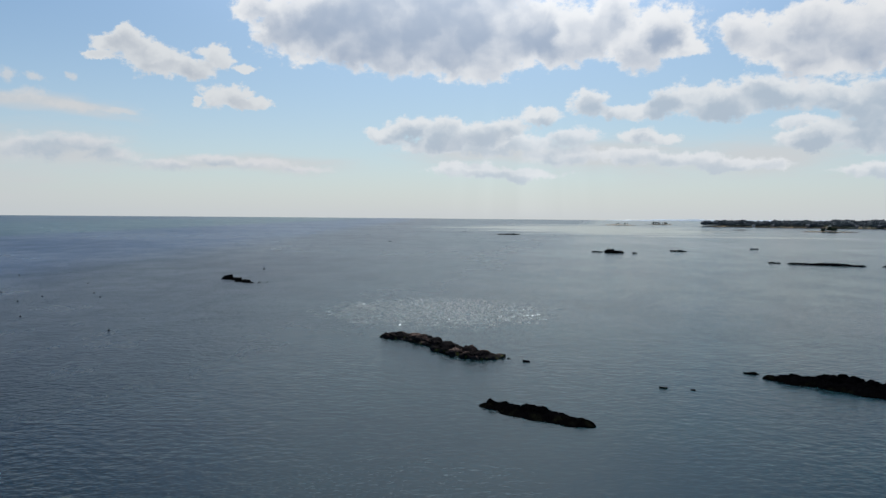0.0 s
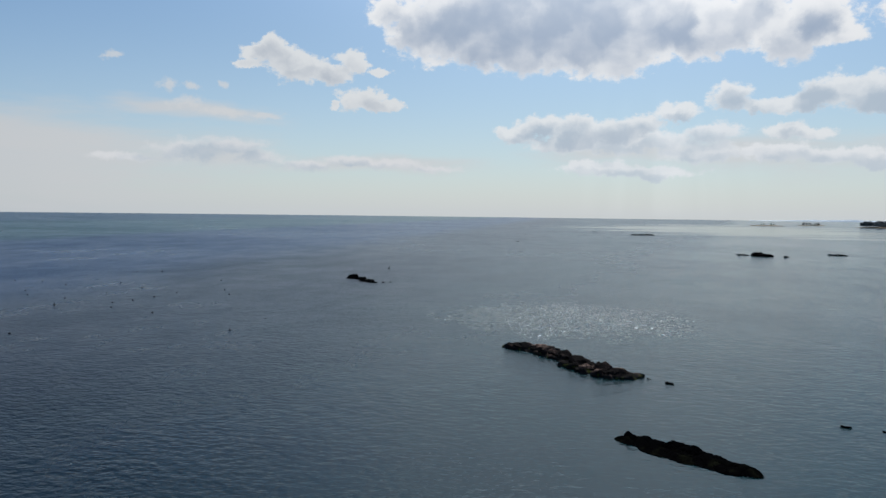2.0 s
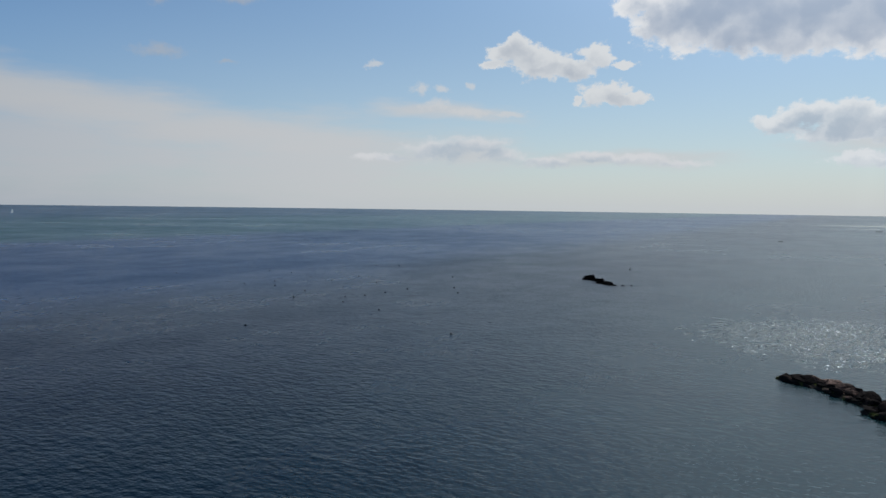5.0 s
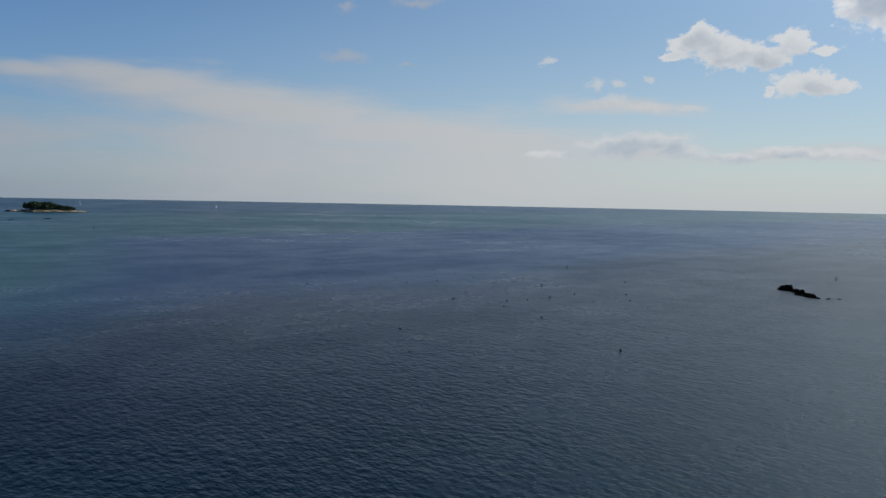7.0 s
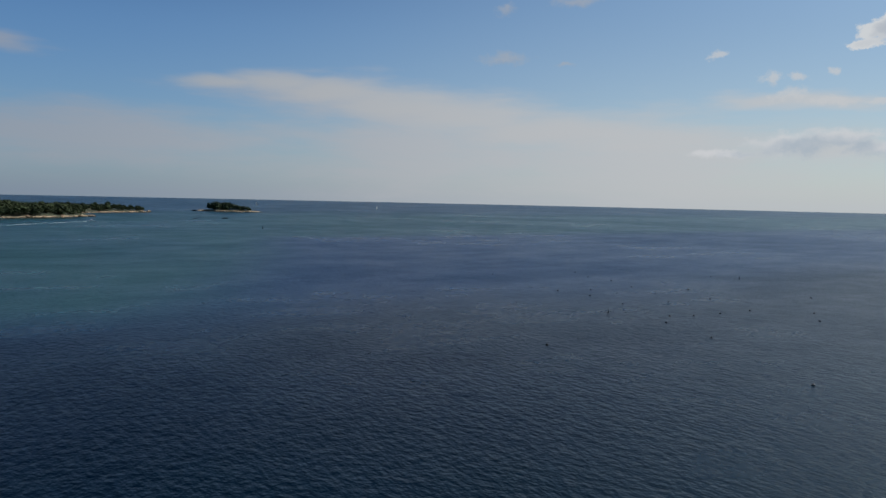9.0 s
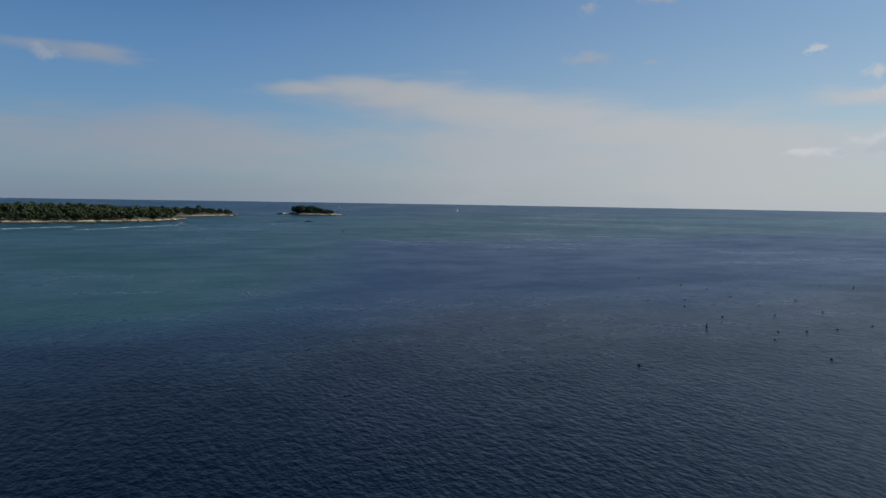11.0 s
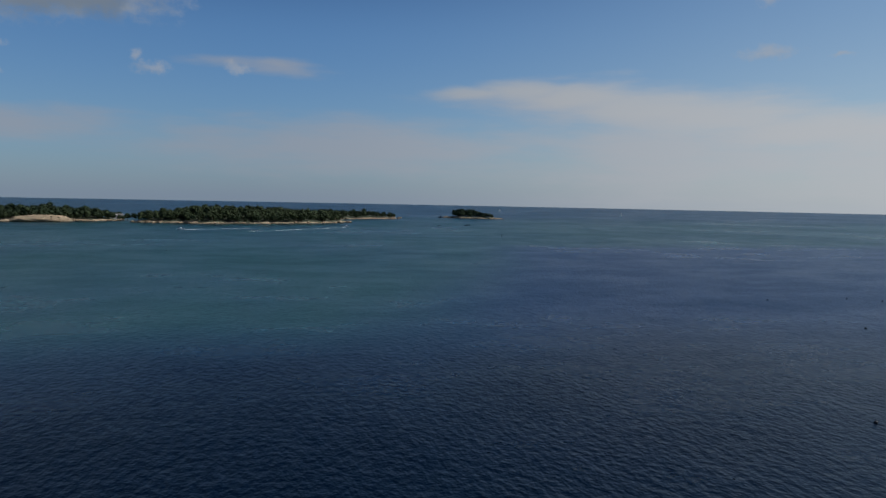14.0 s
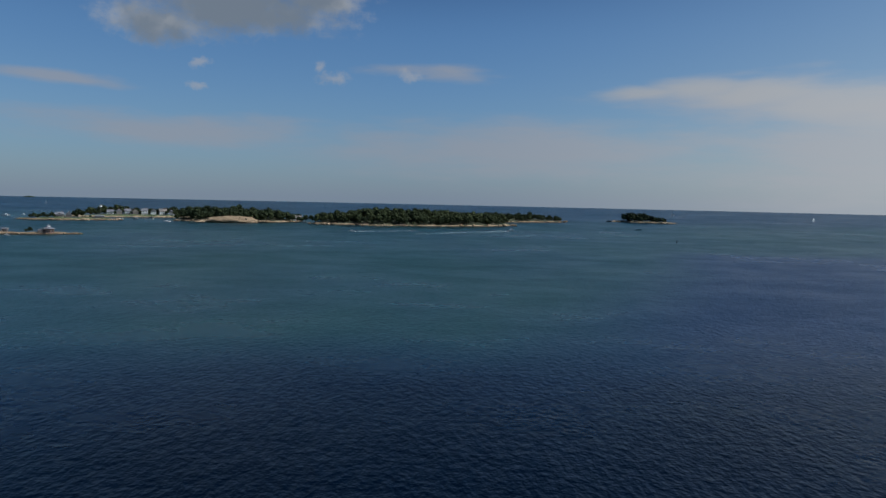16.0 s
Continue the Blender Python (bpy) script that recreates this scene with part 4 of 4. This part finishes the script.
# ---- houses, boats and shore ----
def house(name, x, y, z, turn, w, d, h, rise, wall, roof, label, hip=False, dormer=False, chimney=True):
    """A house with its front to its own -y: wall, roof, windows, door, chimney."""
    ob = empty(name, pose(x, y, z, 0, 0, turn), label, "house", "houses on the shore")
    part("wall", box(bmesh.new(), (w, d, h + 0.8), (0, 0, h / 2 - 0.4), 0, 0.05), wall, ob)
    bm = bmesh.new()
    o, t = 0.45, 0.22
    ridge = w / 2 - d / 2 if hip else w / 2 + o
    low = [(-w / 2 - o, -d / 2 - o), (w / 2 + o, -d / 2 - o), (w / 2 + o, d / 2 + o), (-w / 2 - o, d / 2 + o)]
    v = [bm.verts.new((a, b, h)) for a, b in low] + [bm.verts.new((-ridge, 0, h + rise)), bm.verts.new((ridge, 0, h + rise))]
    v += [bm.verts.new((a, b, h + t)) for a, b in low] + [bm.verts.new((-ridge, 0, h + rise + t)), bm.verts.new((ridge, 0, h + rise + t))]
    for f in ((0, 1, 2, 3), (6, 7, 11, 10), (8, 9, 10, 11), (7, 8, 11), (9, 6, 10), (0, 6, 7, 1), (1, 7, 8, 2), (2, 8, 9, 3), (3, 9, 6, 0)):
        bm.faces.new([v[k] for k in f])
    for k in (4, 5):
        bm.verts.remove(v[k])
    bmesh.ops.recalc_face_normals(bm, faces=bm.faces)
    part("roof", bm, roof, ob)
    count = max(2, int(w / 2.6))
    for floor in range(1 if h < 4 else 2):
        for k in range(count):
            cx = (k + 0.5 - count / 2) * w / count
            cz = 1.5 + floor * 2.7
            win = part("window", box(bmesh.new(), (1.15, 0.12, 1.4), (cx, -d / 2 - 0.05, cz), 0, 0.02), WHITE, ob)
            part("pane", box(bmesh.new(), (0.95, 0.04, 1.2), (cx, -d / 2 - 0.125, cz)), GLASS, win)
    part("door", box(bmesh.new(), (1.0, 0.1, 2.05), (w * 0.02, -d / 2 - 0.06, 1.03), 0, 0.02), TIMBER, ob)
    if chimney:
        part("chimney", box(bmesh.new(), (0.8, 0.8, 2.0), (w * 0.24, d * 0.1, h + rise + 0.1), 0, 0.05), BRICK, ob)
    if dormer:
        dm = part("dormer", box(bmesh.new(), (1.8, 2.0, 1.5), (0, -d * 0.27, h + rise * 0.45), 0, 0.05), wall, ob)
        part("pane", box(bmesh.new(), (1.1, 0.05, 0.9), (0, -d * 0.27 - 1.03, h + rise * 0.45 + 0.1)), GLASS, dm)
    return ob


# village row: x, y, width, depth, wall height, paint, roof
ROW = ((-905, -317, 7, 6, 2.8, WHITE, ROOF), (-910, -309, 6.5, 6, 3.6, SHINGLE, ROOF), (-914, -300, 7, 6, 3.8, WHITE, ROOF), (-912, -291, 6, 6, 3.2, SHINGLE, SHINGLE),
       (-916, -281, 7, 6.5, 4.6, WHITE, ROOF), (-918, -271, 7.5, 6, 4.2, WHITE, ROOF), (-921, -261, 8, 6, 4.4, WHITE, SHINGLE), (-918, -249, 7, 6, 3.6, WHITE, ROOF))
for k, (x, y, w, d, h, wall, roof) in enumerate(ROW):
    house("house", x, y, 2.2, 108 + (90 if k % 2 else 0) + (k * 37) % 23, w, d, h, 3.0, wall, roof,
          "white clapboard house with a grey roof among trees" if wall is WHITE else "grey shingled house with a pitched roof among trees", dormer=k % 3 == 1)
for k, (x, y, sz) in enumerate(((-908, -313, 0.45), (-914, -304.5, 0.5), (-913, -295.5, 0.42), (-914, -286, 0.5), (-916, -276, 0.4), (-919, -266, 0.5), (-919, -255.5, 0.55), (-906, -322, 0.95), (-903, -327, 0.85), (-913, -244, 0.8), (-926, -312, 0.95), (-928, -304, 1.05), (-930, -296, 0.95), (-928, -287, 0.7), (-930, -254, 0.95), (-927, -244, 1.0), (-925, -238, 0.9), (-922, -232, 0.95), (-931, -268, 0.75))):
    plant(TREES, k, x, y, 2.0, sz, k * 47)
house("cottage", *on_isle(COTTAGE, -0.20, 0.1), 112, 7, 5.5, 3.2, 2.4, SHINGLE, ROOF, "grey shingled cottage with a steep pale roof", dormer=True)
house("cottage", *on_isle(COTTAGE, -0.02, 0.2), 25, 6, 5, 3.2, 2.6, SHINGLE, ROOF, "grey shingled cottage with its gable to the sea")
house("boathouse", *on_isle(COTTAGE, 0.62, 0.0), 112, 8, 4.5, 1.8, 1.2, TIMBER, ROOF, "low weathered timber boathouse on the rocks", chimney=False)
house("boathouse", -851, -86, 1.6, 105, 12, 7, 3.4, 1.8, WHITE, SHINGLE, "pale boathouse at the water between two islands", chimney=False)
house("cabin", -856, 112, 1.8, 100, 9, 6, 3.0, 2.0, BRICK, SHINGLE, "dark brown cabin under the trees at the shore", chimney=False)


# small houses along the mainland shore
for k, (x, y) in enumerate(((838, 1908), (880, 1890), (960, 1862), (1010, 1846), (1070, 1828), (1120, 1816))):
    house("shore_house", x, y, 2.0 + k % 3, -14 + (k * 31) % 40, 7 + k % 3, 6, 3.6, 2.6, SHINGLE if k % 3 else WHITE, ROOF, "pale house on the wooded mainland shore", chimney=False)


def round_house(x, y, z, turn):
    """Eight-sided house with a hipped roof, a glazed cupola and a low wing."""
    ob = empty("island_house", pose(x, y, z, 0, 0, turn) @ Matrix.Diagonal((0.72, 0.72, 0.72, 1)), "brown eight-sided house with grey hipped roof and cupola", "house", "houses on the shore")
    bm = bmesh.new()
    bmesh.ops.create_cone(bm, cap_ends=True, segments=8, radius1=4.6, radius2=4.6, depth=4.0, matrix=pose(0, 0, 1.8, 0, 0, 22.5))
    part("wall", bm, BRICK, ob)
    bm = bmesh.new()
    bmesh.ops.create_cone(bm, cap_ends=True, segments=8, radius1=5.6, radius2=1.7, depth=2.0, matrix=pose(0, 0, 4.75, 0, 0, 22.5))
    part("roof", bm, ROOF, ob)
    bm = bmesh.new()
    bmesh.ops.create_cone(bm, cap_ends=True, segments=8, radius1=1.5, radius2=1.5, depth=1.2, matrix=pose(0, 0, 6.3, 0, 0, 22.5))
    cup = part("cupola", bm, WHITE, ob, "white glazed cupola")
    bm = bmesh.new()
    bmesh.ops.create_cone(bm, cap_ends=True, segments=8, radius1=1.9, radius2=0.15, depth=0.9, matrix=pose(0, 0, 7.3, 0, 0, 22.5))
    part("cap", bm, ROOF, cup)
    for k in range(8):
        a = k * math.pi / 4
        m = (math.cos(a) * 4.28, math.sin(a) * 4.28, 1.7)
        win = part("window", box(bmesh.new(), (0.12, 1.7, 1.7), m, math.degrees(a), 0.02), WHITE, ob)
        part("pane", box(bmesh.new(), (0.05, 1.4, 1.4), (m[0] + math.cos(a) * 0.08, m[1] + math.sin(a) * 0.08, 1.7), math.degrees(a)), GLASS, win)
    part("wing", box(bmesh.new(), (4.6, 4.2, 2.8), (0.3, -6.2, 1.1), 0, 0.06), SHINGLE, ob)
    bm = bmesh.new()
    bmesh.ops.create_cone(bm, cap_ends=True, segments=4, radius1=3.7, radius2=0.8, depth=1.4, matrix=pose(0.3, -6.2, 3.15, 0, 0, 45))
    part("wing_roof", bm, ROOF, ob)


round_house(*on_isle(SPIT, 0.56, 0.0), 20)
house("hut", *on_isle(SPIT, -0.03, 0.1), 105, 3.0, 2.6, 1.9, 0.8, SHINGLE, ROOF, "small dark hut on the spit", chimney=False)
for k, (u, v, sz) in enumerate(((0.30, 0.2, 0.36), (0.25, 0.1, 0.28))):
    plant(TREES, k, *on_isle(SPIT, u, v), sz, k * 70)
for k in range(13):
    plant(TREES, k, *on_isle(COTTAGE, -0.78 + k * 0.043, 0.15 - 0.1 * (k % 3)), 0.42 + 0.05 * (k % 4), k * 50)
for k, (u, v, sz) in enumerate(((0.17, 0.3, 1.0), (0.25, 0.2, 0.9), (0.09, 0.5, 0.7), (0.42, 0.2, 0.35))):
    plant(TREES, k, *on_isle(COTTAGE, u, v), sz, k * 50)

# bare granite: the dome on the wooded island, slabs along the shores
put_rock("granite_dome", (-776, -164), (-798, -116), 27.0, 6.4, 61, "broad bare dome of pale granite at the shore", SHORE, 5, 0.17, 0.0)
put_rock("granite_slab", (-772, -172), (-781, -150), 12.0, 2.6, 64, "low pale granite slab at the foot of a dome", SHORE, 4, 0.25, 0.15)
for k, (u, v, sz) in enumerate(((0.93, 0.1, 0.8), (0.97, -0.1, 0.7), (1.0, 0.15, 0.75), (0.88, -0.25, 0.8))):
    plant(TREES, k, *on_isle(DOME, u, v), sz, k * 33)
for k, (u, v, sz) in enumerate(((-0.93, 0.1, 0.8), (-0.97, -0.1, 0.65), (-0.88, -0.3, 0.7), (-1.0, 0.15, 0.6))):
    plant(TREES, k, *on_isle(LONG, u, v), sz, k * 33)
put_rock("granite_slab", (-797, -112), (-806, -100), 10.0, 3.4, 62, "stepped granite slab beside a bare dome", SHORE, 4, 0.3, 0.2)
for k, (x, y, z, sz) in enumerate(((-778, -136, 3.2, 0.22), (-779, -133, 3.0, 0.2), (-781, -130, 3.0, 0.24), (-784, -142, 5.6, 0.2), (-783, -124, 2.6, 0.25), (-795, -112, 2.0, 0.3), (-779, -140, 4.0, 0.18))):
    plant(TREES, k, x, y, z, sz, k * 61)
rnd = random.Random(5)
for isle, arc, count in ((LONG, (3.3, 6.2), 34), (BACK, (3.4, 6.2), 20), (COTTAGE, (3.3, 6.2), 14), (SPIT, (0, 6.28), 16), (DOME, (3.4, 6.2), 10), (ISLET, (3.2, 6.2), 12)):
    for k in range(count):
        a = rnd.uniform(*arc)
        x, y, z = isle.spot(rnd.uniform(0.93, 1.03), a)
        s = rnd.uniform(1.5, 4.0) * (0.5 if isle is SPIT else 1.0)
        t = rnd.uniform(0, 3.14)
        put_rock("shore_rock", (x - math.cos(t) * s, y - math.sin(t) * s), (x + math.cos(t) * s, y + math.sin(t) * s), s * 1.2, s * 0.38 + 0.5, 200 + k,
                 "pale granite rock at the water's edge", SHORE, 2, 0.3, 0.0, "shore rocks").location.z = max(0.0, z * 0.5)
put_ledge("reef", (-1152, 338), (-1160, 350), 4.0, 1.6, 63, "low dark reef off the wooded islet", fins=0.25, nu=70, nv=16)
put_ledge("reef", (-806, 283), (-815, 293), 2.5, 0.8, 64, "low dark reef in open water", fins=0.25, nu=70, nv=16)
put_ledge("reef", (-790, 247), (-793, 253), 1.6, 0.5, 65, "low dark reef in open water", fins=0.25, nu=70, nv=16)
put_ledge("reef", (592, 1442), (626, 1457), 6.0, 1.0, 66, "low distant reef off the mainland", fins=0.25, nu=70, nv=16)
put_ledge("reef", (660, 1720), (682, 1738), 6.0, 1.0, 67, "low distant reef off the mainland", fins=0.25, nu=70, nv=16)
put_ledge("reef", (28, 1084), (36, 1087), 4.0, 0.8, 68, "low distant reef in bright water", fins=0.25, nu=70, nv=16)
put_rock("rock", (-105.6, 648), (-104.4, 648.4), 1.0, 0.4, 69, "small dark rock far out in open water", sub=3, slabs=0.0)
put_rock("rock", (-53, 675), (-49, 674), 1.4, 0.4, 70, "small dark rock far out in open water", sub=3, slabs=0.0)


def hull(length, beam, height, sections=9):
    """Boat hull along +x, pointed at the bow."""
    bm = bmesh.new()
    rows = []
    for k in range(sections):
        t = k / (sections - 1)
        w = beam / 2 * (1 - max(0, (t - 0.45) / 0.55) ** 2.2) + 0.02
        x = (t - 0.5) * length
        top = height * (1 + 0.35 * t * t)
        rows.append([bm.verts.new(p) for p in ((x, -w, top), (x, -w * 0.75, -0.1), (x, 0, -0.25), (x, w * 0.75, -0.1), (x, w, top))])
    for a, b in zip(rows, rows[1:]):
        for k in range(4):
            bm.faces.new((a[k], b[k], b[k + 1], a[k + 1]))
        bm.faces.new((a[4], b[4], b[0], a[0]))
    bm.faces.new(rows[0])
    bmesh.ops.recalc_face_normals(bm, faces=bm.faces)
    return bm


def motorboat(x, y, turn, length, label):
    ob = empty("motorboat", pose(x, y, 0.05, 0, 0, turn), label, "boat", "motorboats")
    part("hull", hull(length, length * 0.34, length * 0.11), WHITE, ob)
    part("cabin", box(bmesh.new(), (length * 0.24, length * 0.2, length * 0.12), (0.02 * length, 0, length * 0.19), 0, 0.08), WHITE, ob)
    part("windscreen", box(bmesh.new(), (0.08, length * 0.19, length * 0.06), (0.15 * length, 0, length * 0.2)), GLASS, ob)
    part("outboard", box(bmesh.new(), (0.4, 0.35, 0.8), (-0.53 * length, 0, 0.6), 0, 0.06), BUOY, ob)
    return ob


def sailboat(x, y, turn, length, label, set_sail=True):
    ob = empty("sailboat", pose(x, y, 0.05, 0, 0, turn), label, "boat", "sailing boats")
    part("hull", hull(length, length * 0.3, length * 0.1), WHITE, ob)
    part("mast", rod(bmesh.new(), (0.05 * length, 0, 0), (0.05 * length, 0, length * 1.25), 0.09, 0.05), TIMBER, ob)
    part("boom", rod(bmesh.new(), (0.05 * length, 0, length * 0.2), (-0.4 * length, 0.3, length * 0.2), 0.06, 0.05), TIMBER, ob)
    if set_sail:
        for nm, tri in (("mainsail", ((0.03, 0, 0.22), (-0.4, 0.05, 0.22), (0.03, 0, 1.2))), ("jib", ((0.08, 0, 1.0), (0.48, 0, 0.14), (0.1, 0.06, 0.2)))):
            bm = bmesh.new()
            f = bm.faces.new([bm.verts.new(Vector(p) * length) for p in tri])
            bmesh.ops.solidify(bm, geom=[f], thickness=0.05)
            part(nm, bm, SAIL, ob)
    return ob


def wake(points, wide, label):
    """A strip of broken foam behind a boat, from the stern back."""
    vs, fs = [], []
    rw = random.Random(len(points) + int(wide * 10))
    pts = [Vector(p) for p in points]
    n0 = 0
    for a, b in zip(pts, pts[1:]):
        steps = max(2, int((b - a).length / 1.5))
        side = Vector((-(b - a).y, (b - a).x)).normalized()
        for k in range(steps):
            t = k / steps
            far = n0 / 400.0
            if rw.random() < 0.2 + far * 1.6:
                continue
            p = a + (b - a) * t
            off = rw.uniform(-0.5, 0.5) * wide
            w, l = wide * rw.uniform(0.3, 0.8) * (1 - 0.5 * min(1, far)), rw.uniform(0.8, 2.6)
            d = (b - a).normalized()
            q = [p + side * (off + w / 2) - d * l, p + side * (off - w / 2) - d * l * 0.7, p + side * (off - w / 2) + d * l, p + side * (off + w / 2) + d * l * 0.8]
            m = len(vs)
            z = 0.05 + rw.uniform(0, 0.06)
            vs += [(c.x, c.y, z) for c in q] + [(p.x + side.x * off, p.y + side.y * off, z + 0.18)]
            fs += [(m, m + 1, m + 4), (m + 1, m + 2, m + 4), (m + 2, m + 3, m + 4), (m + 3, m, m + 4)]
            n0 += 1
    tagged(new("wake", mesh_of("wake", vs, fs, FOAM)), label, "wake", kind="stuff")


motorboat(-718, 141, 42, 7.5, "white motorboat under way with a foaming wake")
wake([(-718, 141), (-701, 125), (-672, 100), (-640, 76), (-618, 53)], 0.55, "white foam wake trailing behind a motorboat")
motorboat(-640, 0, -100, 6.5, "small white motorboat under way near the island")
wake([(-640, 0), (-644, 9), (-666, 34), (-680, 54)], 0.45, "thin white foam wake behind a small motorboat")
for x, y, turn, l in ((-487, -191, 70, 5.0), (-850, -407, 80, 9.0), (-880, -405, 60, 7.0), (-806, -262, 100, 6.0), (-829, -255, 60, 7.0), (-823, -235, 20, 7.0), (-768, -199, 110, 6.5), (-815, -240, 75, 6.0)):
    motorboat(x, y, turn, l, "white motorboat lying at its mooring")
sailboat(-837, -246, 60, 9.0, "white sailing boat moored with bare mast", False)
sailboat(-1509, 860, 120, 8.0, "distant white sailing boat under sail")
sailboat(-1805, -879, 60, 9.0, "distant white sailing boat under sail")
sailboat(-1911, 704, 100, 9.0, "distant white sailing boat under sail")


def water_tower(x, y, z):
    ob = empty("water_tower", pose(x, y, z), "white water tower standing above the village trees", "tower")
    for k in range(4):
        a = k * math.pi / 2 + 0.4
        part("leg", rod(bmesh.new(), (math.cos(a) * 1.8, math.sin(a) * 1.8, -0.5), (math.cos(a) * 1.2, math.sin(a) * 1.2, 9.5), 0.14, 0.11), TIMBER, ob)
    part("tank", rod(bmesh.new(), (0, 0, 9.4), (0, 0, 11.6), 1.9, 1.9, 18), WHITE, ob)
    part("cap", rod(bmesh.new(), (0, 0, 11.55), (0, 0, 12.5), 2.1, 0.1, 18), ROOF, ob)


water_tower(-899, -326, 1.5)


def dock(a, b, label):
    a, b = Vector(a), Vector(b)
    d = b - a
    ob = empty("dock", pose(a.x, a.y, 0, 0, 0, math.degrees(math.atan2(d.y, d.x))), label, "dock")
    part("deck", box(bmesh.new(), (d.length, 2.0, 0.2), (d.length / 2, 0, 1.2), 0, 0.03), TIMBER, ob)
    for k in range(int(d.length / 4) + 1):
        for side in (-0.9, 0.9):
            part("pile", rod(bmesh.new(), (k * 4.0 + 0.2, side, -0.8), (k * 4.0 + 0.2, side, 1.7), 0.14, 0.12), TIMBER, ob)


dock((-842, -82), (-829, -70), "weathered timber dock at the boathouse")
dock((-893, -290), (-870, -276), "weathered timber dock at the village")
dock((-896, -270), (-876, -256), "weathered timber dock at the village")
copy_thing(first, pose(-411.0, 17.6, 0)).scale = (1.3, 1.3, 1.3)
